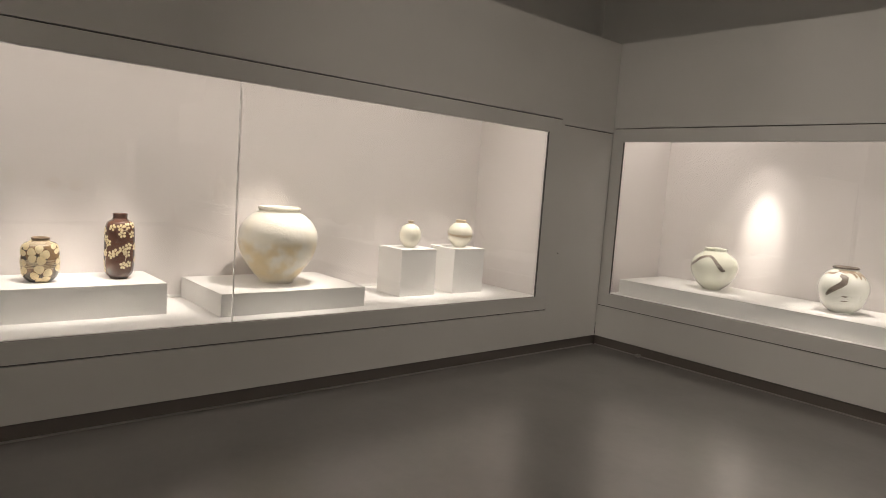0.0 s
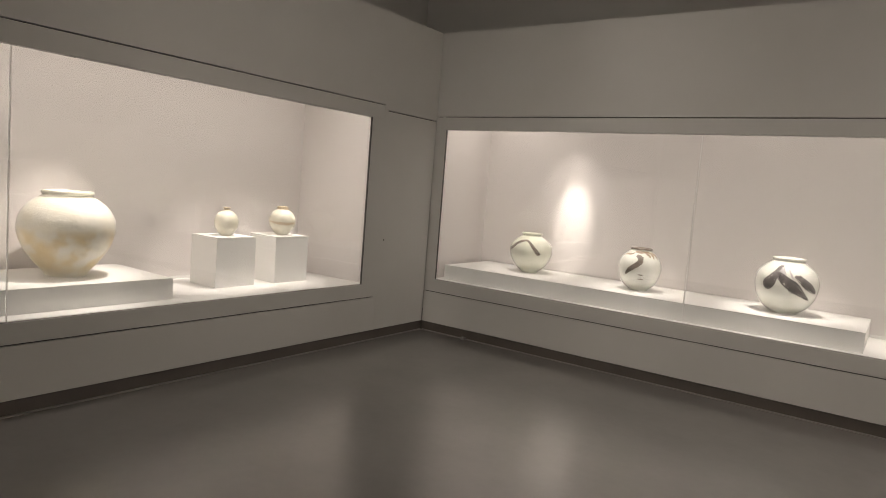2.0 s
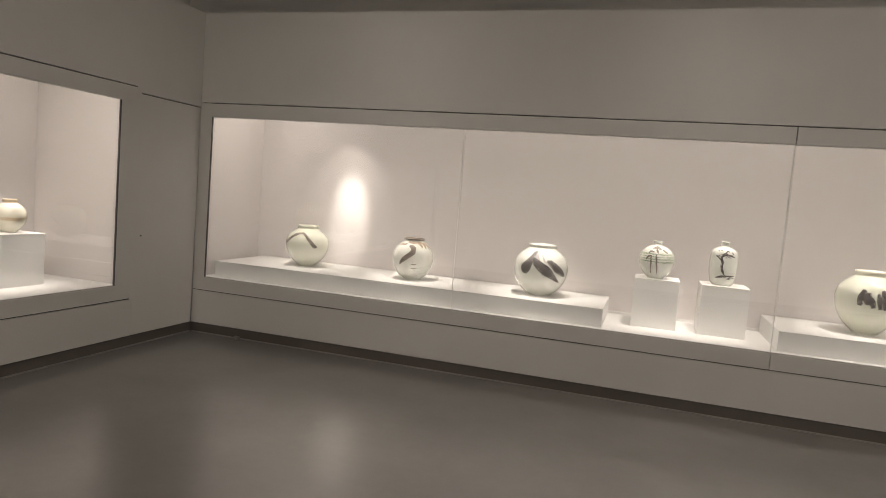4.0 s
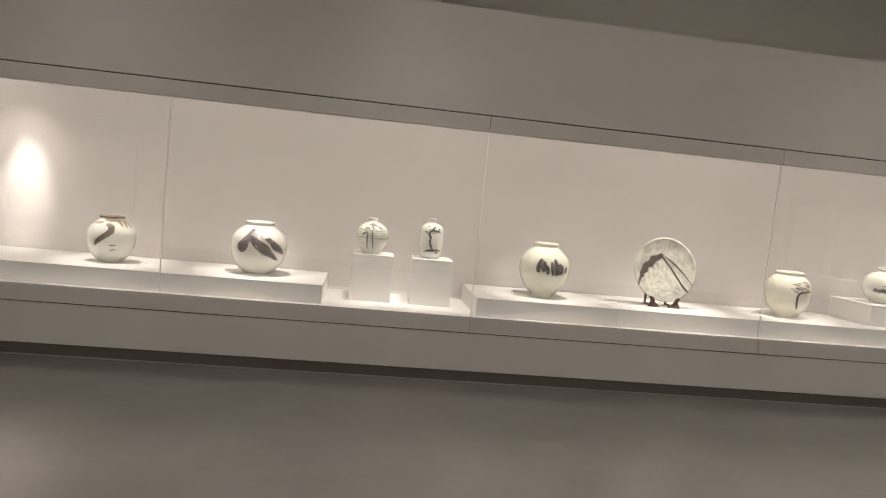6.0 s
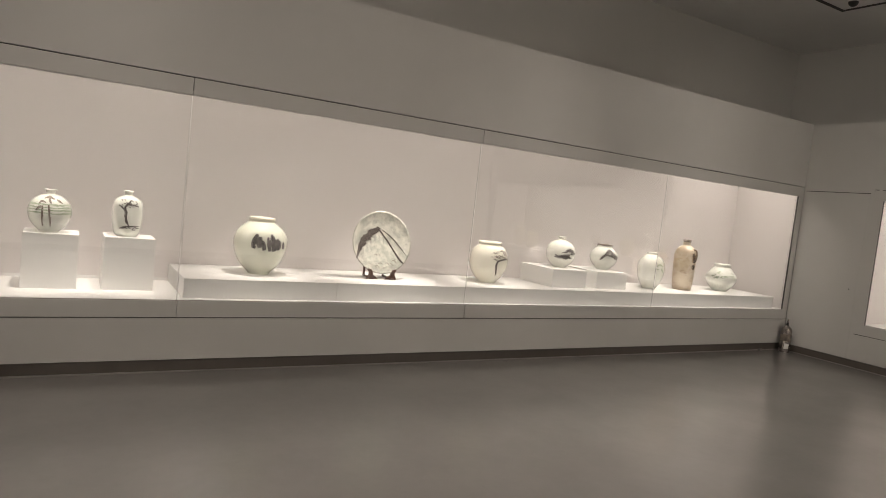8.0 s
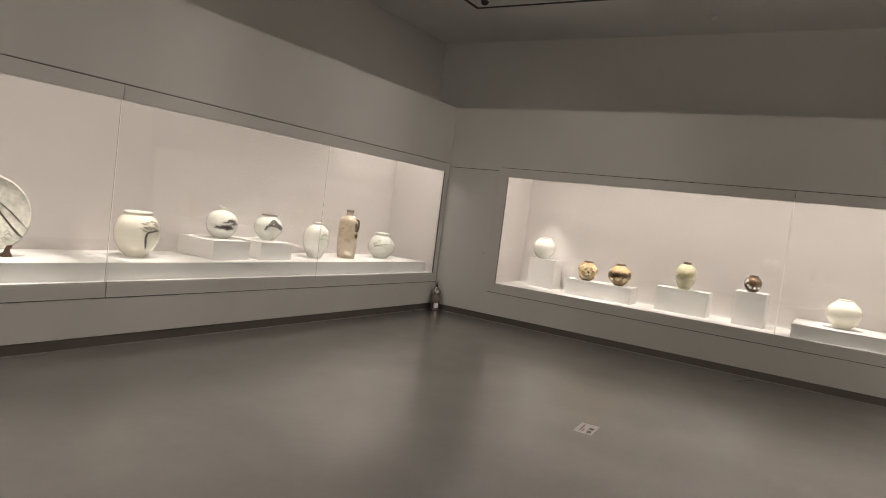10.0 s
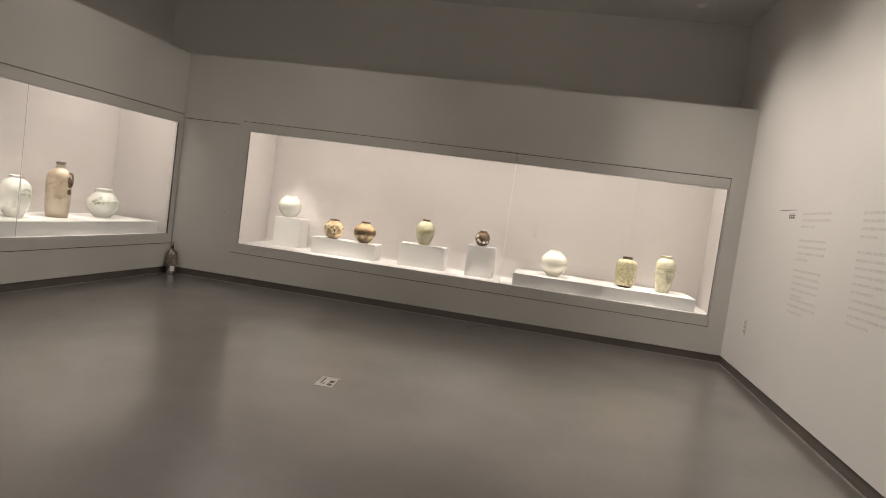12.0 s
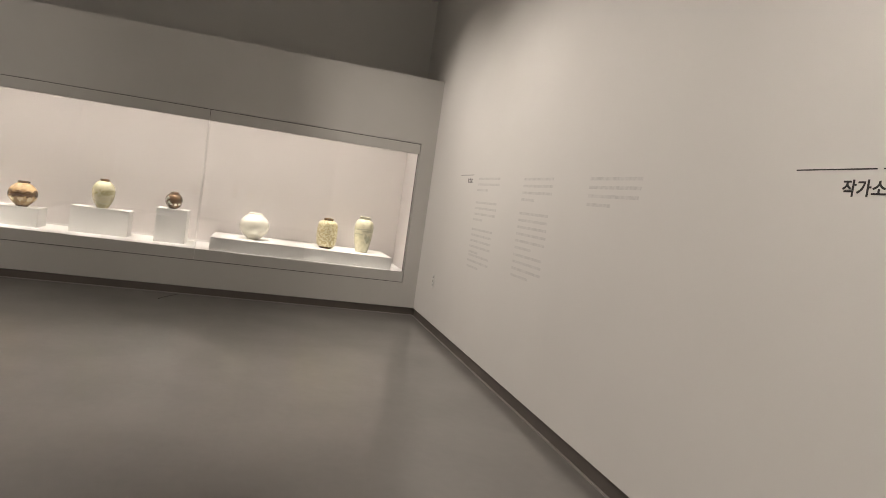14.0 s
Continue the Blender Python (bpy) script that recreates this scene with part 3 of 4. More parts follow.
# -- west case --
f = Form(BARREL, 0.272, 0.207)
p = jar("flower_jar", "ovoid brown jar with large cream petals", "jar", f, (-4.49, 1.515), 0.76, -9, COMBED, rim_glaze=RUST)
for d, z, size, n, t in ((-8, 0.64, 0.062, 5, 0.1), (4, 0.17, 0.062, 5, 0.55), (74, 0.42, 0.05, 5, 0.1), (-72, 0.34, 0.055, 5, 0.9), (120, 0.3, 0.06, 5, 0), (60, 0.80, 0.04, 5, 0.5), (-66, 0.76, 0.05, 5, 0.3), (170, 0.6, 0.07, 5, 0.5), (-125, 0.6, 0.07, 5, 0.5)):
    bm = bmesh.new()
    flower(f, bm, d, z, size, n, t, 0.52)
    decor(p, "flower", bm, YELLOW, "raised cream flower")
bm = bmesh.new()
for k in range(9):
    z = 0.34 + 0.022 * k
    f.stroke(bm, [(-75, z, 0.0012), (-20, z + random.uniform(-0.01, 0.012), 0.002), (20, z + random.uniform(-0.01, 0.01), 0.0012), (75, z, 0.0016)], 0.6, lift=0.0005)
for k in range(5):
    z = 0.84 + 0.02 * k
    f.stroke(bm, [(-60, z, 0.001), (0, z + 0.008, 0.002), (60, z, 0.001)], 0.6, lift=0.0005)
decor(p, "combed_lines", bm, BUFF, "pale combed lines")
f = Form([(0, 0.6), (0.02, 0.62), (0.05, 0.78), (0.12, 0.93), (0.3, 1.0), (0.6, 1.0), (0.78, 0.96), (0.87, 0.82), (0.91, 0.55), (0.93, 0.48), (0.97, 0.48), (1, 0.5)], 0.428, 0.184)
p = jar("tall_vase", "tall glossy brown vase with cream blossom", "vase", f, (-4.51, 1.969), 0.76, -15, BROWN)
for d, z in ((-28, 0.80), (4, 0.80), (30, 0.82), (10, 0.70), (52, 0.70), (-58, 0.62), (-44, 0.56), (-62, 0.40), (-30, 0.38), (-14, 0.42), (12, 0.47), (36, 0.52), (30, 0.40), (16, 0.22), (38, 0.24), (70, 0.5), (80, 0.3), (-80, 0.25), (-72, 0.15), (-74, 0.74), (64, 0.84), (120, 0.6), (180, 0.5), (-130, 0.5)):
    bm = bmesh.new()
    flower(f, bm, d, z, 0.024, 5, random.random())
    decor(p, "blossom", bm, YELLOW, "small cream blossom")
for line in ([(-62, 0.18, 0.0015), (-56, 0.36, 0.002), (-50, 0.58, 0.0015)], [(20, 0.24, 0.0015), (28, 0.40, 0.002), (24, 0.54, 0.0015)], [(0, 0.72, 0.001), (20, 0.76, 0.002), (40, 0.72, 0.001)]):
    bm = bmesh.new()
    f.stroke(bm, line, 0.5, 20, 2)
    decor(p, "branch", bm, BUFF, "thin cream branch")
f = Form([(0, 0.43), (0.03, 0.44), (0.07, 0.50), (0.15, 0.64), (0.26, 0.79), (0.38, 0.915), (0.48, 0.975), (0.52, 0.995), (0.58, 1.0), (0.67, 0.98), (0.76, 0.905), (0.85, 0.765), (0.915, 0.60), (0.945, 0.515), (0.972, 0.54), (1, 0.53)], 0.568, 0.588, 0.008)
jar("large_jar", "large cream glazed jar with warm mottled stains", "jar", f, (-4.41, 3.052), P_LOW, -26, CREAM, rim_glaze=SNOW)
f = Form(BOTTLE, 0.233, 0.193)
p = jar("round_bottle", "small cream bottle with a tiny neck", "bottle", f, (-4.39, 4.293), P_PED, -37, IVORY, rim_glaze=BUFF)
for k in range(30):
    bm = bmesh.new()
    flower(f, bm, random.gauss(-5, 30), random.gauss(0.55, 0.13), 0.011, 5, random.random())
    decor(p, "blossom", bm, SNOW, "fine white inlaid blossom")
f = Form([(0, 0.44), (0.03, 0.46), (0.1, 0.62), (0.28, 0.9), (0.45, 1.0), (0.6, 0.98), (0.76, 0.82), (0.87, 0.56), (0.9, 0.44), (0.95, 0.43), (1, 0.44)], 0.252, 0.233)
p = jar("round_jar", "round cream jar with a warm buff rim", "jar", f, (-4.39, 4.882), P_PED, -42, IVORY, rim_glaze=BUFF, rim_from=0.9)
for k in range(30):
    bm = bmesh.new()
    flower(f, bm, random.gauss(0, 40), random.uniform(0.60, 0.82), 0.010, 5, random.random())
    decor(p, "blossom", bm, SNOW, "fine white inlaid blossom")
bm = bmesh.new()
f.brush(bm, [(-80, 0.50, 0.004), (-30, 0.44, 0.008), (20, 0.42, 0.010), (80, 0.46, 0.004)], 0.5)
decor(p, "glaze_band", bm, BUFF, "uneven buff glaze band")
for at, z in (((-4.49, 1.515), 0.76), ((-4.51, 1.969), 0.76), ((-4.39, 4.293), 0.96), ((-4.39, 4.882), 0.96)):
    spot_west(at, z)
spot_west((-4.41, 3.052), 0.85, 0.38, 1.25, 44)

# -- north case --
f = Form(MOON_SMALL_FOOT, 0.402, 0.430)
p = jar("moon_jar", "pale green-white round jar with a brushed branch", "jar", f, (-2.924, 6.91), P_LOW, -61, CELADON)
bm = bmesh.new()
f.brush(bm, [(-75, 0.56, 0.0144), (-56, 0.67, 0.0144), (-42, 0.77, 0.0121), (-22, 0.82, 0.0083), (-9, 0.79, 0.0088), (0, 0.71, 0.0110), (9, 0.61, 0.0132), (18, 0.52, 0.0138), (25, 0.51, 0.0055)], 0.35)
decor(p, "brush_painting", bm, SOFT_IRON, "brown brushed branch")
spot_north((-2.924, 6.91), P_LOW, 0.1, 0.6)
f = Form(MOON, 0.386, 0.382)
p = jar("moon_jar", "round white jar with a curved brown trunk", "jar", f, (-1.773, 6.86), P_LOW, -70, PALE, rim_glaze=SOFT_IRON, rim_from=0.965)
bm = bmesh.new()
f.brush(bm, [(-16, 0.84, 0.0076), (0, 0.79, 0.0190), (-2, 0.68, 0.0205), (-15, 0.59, 0.0173), (-28, 0.50, 0.0153), (-41, 0.38, 0.0076)], 0.35)
decor(p, "brush_painting", bm, SOFT_IRON, "curved brown brush trunk")
for line in ([(-78, 0.80, 0.004), (-60, 0.85, 0.006), (-42, 0.85, 0.006), (-30, 0.88, 0.005)], [(15, 0.92, 0.005), (29, 0.88, 0.0127), (30, 0.80, 0.005)], [(37, 0.92, 0.005), (47, 0.86, 0.0127), (43, 0.78, 0.005)], [(51, 0.92, 0.005), (61, 0.85, 0.011), (59, 0.76, 0.004)], [(-30, 0.92, 0.005), (4, 0.91, 0.010), (42, 0.92, 0.005)]):
    bm = bmesh.new()
    f.brush(bm, line, 0.6, 3)
    decor(p, "leaf_stroke", bm, RUST, "rust leaf stroke by the neck")
for z in (0.30, 0.40):
    bm = bmesh.new()
    f.stroke(bm, [(-5, z, 0.003), (3, z, 0.005), (10, z + 0.005, 0.0025)], 0.5, 10)
    decor(p, "small_mark", bm, SOFT_IRON)
spot_north((-1.773, 6.86), P_LOW, -0.1)
f = Form(MOON, 0.447, 0.477)
p = jar("moon_jar", "round white jar with a dark brushed mountain", "jar", f, (-0.568, 6.88), P_LOW, -81, PALE)
bm = bmesh.new()
f.brush(bm, [(-19, 0.88, 0.010), (-17, 0.79, 0.024), (-13, 0.70, 0.026), (-10, 0.63, 0.016)], 0.5)
f.stroke(bm, [(1, 0.81, 0.0049), (5, 0.73, 0.0068), (10, 0.65, 0.0049)], 0.5, lift=0.0009)
decor(p, "grey_wash", bm, WASH, "soft grey ink wash")
bm = bmesh.new()
f.brush(bm, [(-19, 0.87, 0.009), (-22, 0.77, 0.017), (-27, 0.66, 0.024), (-33, 0.56, 0.034), (-39, 0.49, 0.027), (-43, 0.47, 0.008)], 0.9, 9)
f.brush(bm, [(-20, 0.74, 0.012), (-9, 0.64, 0.023), (6, 0.55, 0.030), (18, 0.47, 0.024), (29, 0.39, 0.014), (45, 0.31, 0.004)], 0.9, 9)
f.brush(bm, [(12, 0.71, 0.010), (24, 0.65, 0.019), (37, 0.56, 0.023), (50, 0.48, 0.016), (60, 0.43, 0.005)], 0.9, 9)
decor(p, "brush_painting", bm, INKWASH, "dark brushed mountain")
for a, z in ((40, 0.72), (40, 0.76), (42, 0.80), (44, 0.84), (-110, 0.66), (-110, 0.70), (-108, 0.75)):
    bm = bmesh.new()
    f.stroke(bm, [(a, z, 0.002), (a + 32, z + 0.006, 0.004), (a + 66, z, 0.002)], 0.6, 20, 2)
    decor(p, "turning_line", bm, GREYWHITE, "faint grey turning line")
spot_north((-0.568, 6.88), P_LOW, -0.05, 1.2, 38)
f = Form(BOTTLE, 0.316, 0.286)
p = jar("round_bottle", "round pale bottle with green rings and bamboo", "bottle", f, (0.40, 6.90), P_PED, -91, PALE)
for z in (0.46, 0.53, 0.59, 0.66):
    bm = bmesh.new()
    f.stroke(bm, [(-95, z, 0.003), (-50, z + 0.006, 0.005), (0, z - 0.006, 0.004), (50, z + 0.004, 0.006), (95, z, 0.003)], 0.8, 50)
    decor(p, "green_ring", bm, GREEN, "thin green ring")
bm = bmesh.new()
for line in ([(-20, 0.15, 0.004), (-18, 0.40, 0.0055), (-19, 0.59, 0.0045)], [(5, 0.15, 0.004), (1, 0.41, 0.006), (-3, 0.65, 0.0045)], [(-36, 0.51, 0.004), (-28, 0.59, 0.0077), (-17, 0.62, 0.004)], [(-21, 0.80, 0.004), (-2, 0.83, 0.0087), (17, 0.78, 0.004)], [(-4, 0.82, 0.004), (0, 0.75, 0.0077), (5, 0.69, 0.003)], [(23, 0.78, 0.004), (32, 0.74, 0.0077), (40, 0.69, 0.003)], [(-11, 0.71, 0.003), (-26, 0.73, 0.0067), (-31, 0.67, 0.003)]):
    f.brush(bm, line, 0.5, 2)
decor(p, "bamboo", bm, SOFT_IRON, "dark brushed bamboo")
spot_north((0.40, 6.90), P_PED, 0.1, 0.9)
f = Form(SLIM_BOTTLE, 0.358, 0.222)
p = jar("tall_bottle", "tall pale bottle with a brushed pine tree", "bottle", f, (0.924, 6.91), P_PED, -96, PALE)
bm = bmesh.new()
for line in ([(7, 0.25, 0.005), (-4, 0.39, 0.0078), (-4, 0.53, 0.0078), (-9, 0.64, 0.0065), (2, 0.72, 0.0055), (13, 0.80, 0.004)], [(-5, 0.56, 0.005), (-20, 0.64, 0.005), (-34, 0.69, 0.003)], [(2, 0.71, 0.005), (26, 0.70, 0.0058), (46, 0.67, 0.003)], [(-30, 0.18, 0.003), (2, 0.23, 0.0055), (52, 0.24, 0.003)]):
    f.brush(bm, line, 0.5, 2)
for k in range(22):
    a, z = random.uniform(-36, 46), random.uniform(0.64, 0.80)
    f.stroke(bm, [(a, z, 0.001), (a + 5, z + 0.012, 0.003), (a + 10, z + random.uniform(-0.02, 0.02), 0.001)], 0.5, 6)
for k in range(14):
    a, z = random.uniform(-40, 50), random.uniform(0.15, 0.22)
    f.stroke(bm, [(a, z, 0.001), (a + 6, z + 0.012, 0.003), (a + 14, z, 0.001)], 0.5, 6)
decor(p, "pine_painting", bm, DARK_IRON, "dark brushed pine tree")
spot_north((0.924, 6.91), P_PED, 0.1, 0.9)
f = Form(MOON_SMALL_FOOT, 0.489, 0.459)
p = jar("moon_jar", "ivory round jar with a dark ink rock", "jar", f, (1.978, 6.88), P_LOW, -106, CELADON, rim_glaze=IVORY)
bm = bmesh.new()
for line in ([(-13, 0.48, 0.0108), (-11, 0.60, 0.0180), (-7, 0.73, 0.0090)], [(-1, 0.50, 0.0108), (0, 0.60, 0.0180), (0, 0.69, 0.0108)], [(10, 0.46, 0.0090), (7, 0.55, 0.0144), (5, 0.62, 0.0072)], [(16, 0.69, 0.0054), (19, 0.57, 0.0144), (23, 0.45, 0.0108)], [(25, 0.74, 0.0090), (28, 0.60, 0.0216), (33, 0.45, 0.0126)], [(38, 0.67, 0.0072), (41, 0.57, 0.0216), (43, 0.47, 0.0108)], [(54, 0.61, 0.0072), (56, 0.55, 0.0144), (57, 0.49, 0.0090)]):
    f.brush(bm, line, 0.8, 5)
decor(p, "ink_rock", bm, INKWASH, "blotted dark ink rock")
spot_north((1.978, 6.88), P_LOW, 0.12, 1.0, 38)


def plate(at, z, face, radius, lean):
    """A large shallow plate that leans back on a small wooden easel."""
    tilt = pose(at[0], at[1], z, 0, 0, face) @ pose(-0.042, 0, radius + 0.036, 0, -lean, 0)
    dish = thing("painted_plate", "large mottled grey-white plate with a dark mountain peak", "plate", "ceramics on show", at=tilt)
    # shallow bowl: its hollow looks along +x
    front = [(0.0, 0.012), (0.35, 0.012), (0.62, 0.016), (0.82, 0.028), (0.95, 0.043), (1.0, 0.050)]
    back = [(1.0, 0.044), (0.95, 0.034), (0.8, 0.014), (0.6, 0.0), (0.5, -0.012), (0.44, -0.012), (0.42, 0.0), (0.0, 0.0)]
    bm = bmesh.new()
    seg, rings = 64, []
    for r, h in front[1:] + back[:-1]:
        wob = [1 + 0.012 * noise.noise((math.cos(2 * math.pi * j / seg) * 1.3, math.sin(2 * math.pi * j / seg) * 1.3, 3.1)) for j in range(seg)]
        rings.append([bm.verts.new((h, radius * r * wob[j] * math.cos(2 * math.pi * j / seg), radius * r * wob[j] * math.sin(2 * math.pi * j / seg))) for j in range(seg)])
    for a, b in zip(rings, rings[1:]):
        for j in range(seg):
            bm.faces.new((a[j], a[(j + 1) % seg], b[(j + 1) % seg], b[j]))
    bm.faces.new(rings[0])
    bm.faces.new(rings[-1][::-1])
    part("body", bm, MOTTLED, dish, smooth=True)

    def depth(y, zz):
        r = min(math.hypot(y, zz) / radius, 1.0)
        for (r0, h0), (r1, h1) in zip(front, front[1:]):
            if r <= r1:
                return h0 + (h1 - h0) * (r - r0) / (r1 - r0)
        return front[-1][1]

    def swipe(bm, line, ragged, n=30, across=5, lift=0.0032):
        pts = smooth_line([(a * radius, b * radius, w * radius) for a, b, w in line], n)
        grid = []
        for i, q in enumerate(pts):
            d = pts[min(i + 1, n)] - pts[max(i - 1, 0)]
            side = Vector((-d[1], d[0], 0)).normalized()
            row = []
            for j in range(across + 1):
                s = (2 * j / across - 1) * q[2] * (1 + 1.8 * ragged * noise.noise((i * 0.5, j * 3.3, q[2] * 40)) * (1 if j in (0, across) else 0.15))
                y, zz = q[0] + side[0] * s, q[1] + side[1] * s
                row.append(bm.verts.new((depth(y, zz) + lift, y, zz)))
            grid.append(row)
        for a, b in zip(grid, grid[1:]):
            for j in range(across):
                bm.faces.new((a[j], a[j + 1], b[j + 1], b[j]))

    for k in range(9):
        a = -0.56 + 0.14 * k
        top = 0.30 - 0.85 * abs(a + 0.08)
        bm = bmesh.new()
        swipe(bm, [(a, top, 0.03), (a * 0.9 + 0.02, top * 0.5 - 0.3, 0.085), (a * 0.75, -0.82 + 0.3 * abs(a), 0.05)], 0.15, 16, 4, 0.0012 + 0.00012 * k)
        part("slip_stroke", bm, SLIP, dish, "brushed pale slip", smooth=True)
    bm = bmesh.new()
    swipe(bm, [(-0.86, -0.56, 0.02), (-0.76, -0.30, 0.055), (-0.58, 0.02, 0.10), (-0.36, 0.27, 0.11), (-0.10, 0.42, 0.06), (-0.05, 0.42, 0.05)], 0.5, 44)
    swipe(bm, [(-0.08, 0.42, 0.03), (0.2, 0.1, 0.022), (0.45, -0.25, 0.028), (0.66, -0.55, 0.03), (0.74, -0.64, 0.014)], 0.3)
    swipe(bm, [(0.02, 0.42, 0.012), (0.35, 0.2, 0.02), (0.65, -0.1, 0.014), (0.86, -0.4, 0.008)], 0.3)
    part("mountain_painting", bm, DARK_IRON, dish, "dark brushed mountain peak", smooth=True)
    bm = bmesh.new()
    for k in range(9):
        a = random.uniform(-0.45, 0.45)
        b = random.uniform(-0.8, -0.4)
        bm = bmesh.new()
        swipe(bm, [(a, b, 0.005), (a + 0.08, b + 0.05, 0.010), (a + 0.16, b - 0.02, 0.004)], 0.5, 8, 2)
        part("grass_stroke", bm, SOFT_IRON, dish, smooth=True)

    easel = thing("plate_easel", "small dark wooden easel that holds the plate", "plate stand", at=pose(at[0], at[1], z, 0, 0, face))
    for s in (-1, 1):
        # flared foot with a curled hook, cut from board
        outline = [(0.035, 0.0), (0.062, 0.006), (0.085, 0.0), (0.150, 0.0), (0.142, 0.022), (0.128, 0.045), (0.130, 0.068), (0.146, 0.088), (0.138, 0.098), (0.112, 0.092), (0.098, 0.070), (0.090, 0.042), (0.060, 0.022)]
        bm = bmesh.new()
        loops = [[bm.verts.new((x, s * y, q)) for y, q in outline] for x in (0.052, 0.078)]
        bm.faces.new(loops[0])
        bm.faces.new(loops[1][::-1])
        for k in range(len(outline)):
            n = (k + 1) % len(outline)
            bm.faces.new((loops[0][k], loops[0][n], loops[1][n], loops[1][k]))
        leg = part("leg", bm, WOOD, easel)
        part("rail", block(bmesh.new(), -0.13, 0.052, min(s * 0.095, s * 0.11), max(s * 0.095, s * 0.11), 0.0, 0.016, 0.002), WOOD, leg)
        part("back_post", block(bmesh.new(), -0.145, -0.13, min(s * 0.09, s * 0.11), max(s * 0.09, s * 0.11), 0.0, 0.27, 0.002), WOOD, leg)
    part("crossbar", block(bmesh.new(), -0.143, -0.132, -0.09, 0.09, 0.20, 0.225, 0.003), WOOD, easel)


plate((3.115, 6.84), P_LOW, -92, 0.300, 12)
spot_north((3.155, 6.86), P_LOW, 0.3, 1.3, 42)

f = Form([(0, 0.45), (0.03, 0.46), (0.09, 0.60), (0.2, 0.79), (0.36, 0.95), (0.52, 1.0), (0.68, 0.965), (0.80, 0.86), (0.89, 0.70), (0.92, 0.60), (0.94, 0.585), (0.97, 0.62), (1, 0.60)], 0.430, 0.410)
p = jar("moon_jar", "ivory jar with a leaning brushed willow", "jar", f, (4.375, 6.86), P_LOW, -124, SNOW)
bm = bmesh.new()
f.brush(bm, [(30, 0.22, 0.0057), (24, 0.38, 0.0085), (24, 0.50, 0.0085), (30, 0.58, 0.0074), (47, 0.61, 0.0068), (62, 0.62, 0.0040)], 0.4)
decor(p, "willow_trunk", bm, DARK_IRON)
bm = bmesh.new()
for k in range(46):
    a = random.uniform(2, 66)
    z = random.uniform(0.62, 0.84) - 0.0022 * abs(a - 36)
    f.stroke(bm, [(a, z, 0.001), (a + 5, z + 0.02, 0.0045), (a + 10, z - 0.015, 0.001)], 0.6, 8)
decor(p, "willow_leaves", bm, SOFT_IRON, "soft grey-brown willow leaves")
spot_north((4.375, 6.86), P_LOW, 0.1, 1.1)
f = Form(BOTTLE, 0.347, 0.332)
p = jar("round_bottle", "round white bottle with grey ink trees", "bottle", f, (5.386, 6.91), 0.905, -131, PALE)
bm = bmesh.new()
for line in ([(-24, 0.35, 0.0038), (-3, 0.37, 0.0135), (20, 0.39, 0.0167), (38, 0.45, 0.0077)], [(20, 0.29, 0.0077), (30, 0.36, 0.0116), (51, 0.34, 0.0038)], [(22, 0.59, 0.0038), (40, 0.58, 0.0135), (60, 0.53, 0.0116)], [(38, 0.49, 0.0058), (56, 0.48, 0.0097), (73, 0.51, 0.0038)], [(-21, 0.43, 0.0031), (-11, 0.38, 0.0077), (-2, 0.30, 0.0031)], [(5, 0.51, 0.0027), (25, 0.54, 0.0054), (43, 0.62, 0.0023)]):
    f.brush(bm, line, 0.9, 6)
decor(p, "ink_trees", bm, INKWASH, "dark ink trees")
spot_north((5.386, 6.91), 0.9, 0.1, 0.9)
f = Form([(0, 0.45), (0.03, 0.46), (0.1, 0.6), (0.3, 0.9), (0.48, 1.0), (0.62, 0.98), (0.78, 0.8), (0.88, 0.58), (0.92, 0.54), (0.97, 0.56), (1, 0.55)], 0.299, 0.323)
p = jar("round_jar", "squat grey-white jar with a dark rim", "jar", f, (6.054, 6.91), 0.903, -134, GREYWHITE, rim_glaze=SOFT_IRON, rim_from=0.955)
bm = bmesh.new()
for line in ([(-15, 0.40, 0.0053), (1, 0.56, 0.0119), (24, 0.76, 0.0160), (42, 0.68, 0.0190), (72, 0.52, 0.0066)], [(10, 0.59, 0.0053), (31, 0.60, 0.0120), (66, 0.53, 0.0106)], [(41, 0.62, 0.0066), (52, 0.51, 0.0119), (75, 0.48, 0.0066)]):
    f.brush(bm, line, 0.6, 5)
decor(p, "brush_painting", bm, DARK_IRON, "dark brushed peak")
spot_north((6.054, 6.91), 0.9, 0.1, 0.9)
f = Form(OVOID, 0.447, 0.329)
p = jar("tall_jar", "pale green-white ovoid jar with a narrow neck", "jar", f, (6.80, 6.84), P_LOW, -138, PALE)
bm = bmesh.new()
f.brush(bm, [(24, 0.64, 0.004), (40, 0.70, 0.008), (58, 0.64, 0.004)], 0.7)
f.brush(bm, [(44, 0.60, 0.003), (54, 0.54, 0.008), (64, 0.46, 0.003)], 0.7)
f.brush(bm, [(18, 0.58, 0.003), (28, 0.56, 0.006), (36, 0.58, 0.003)], 0.7)
decor(p, "brush_painting", bm, GREEN, "faint green brush marks")
spot_north((6.80, 6.84), P_LOW, 0.1, 0.9)
f = Form([(0, 0.82), (0.02, 0.85), (0.1, 0.9), (0.3, 0.97), (0.6, 1.0), (0.74, 0.96), (0.82, 0.78), (0.87, 0.5), (0.89, 0.36), (0.95, 0.35), (0.985, 0.38), (1, 0.37)], 0.643, 0.274)
p = jar("tall_bottle", "tall buff stoneware bottle with a loop handle", "bottle", f, (7.404, 6.84), P_LOW, -140, TAN, rim_glaze=SOFT_IRON, rim_from=0.95)
bm = bmesh.new()
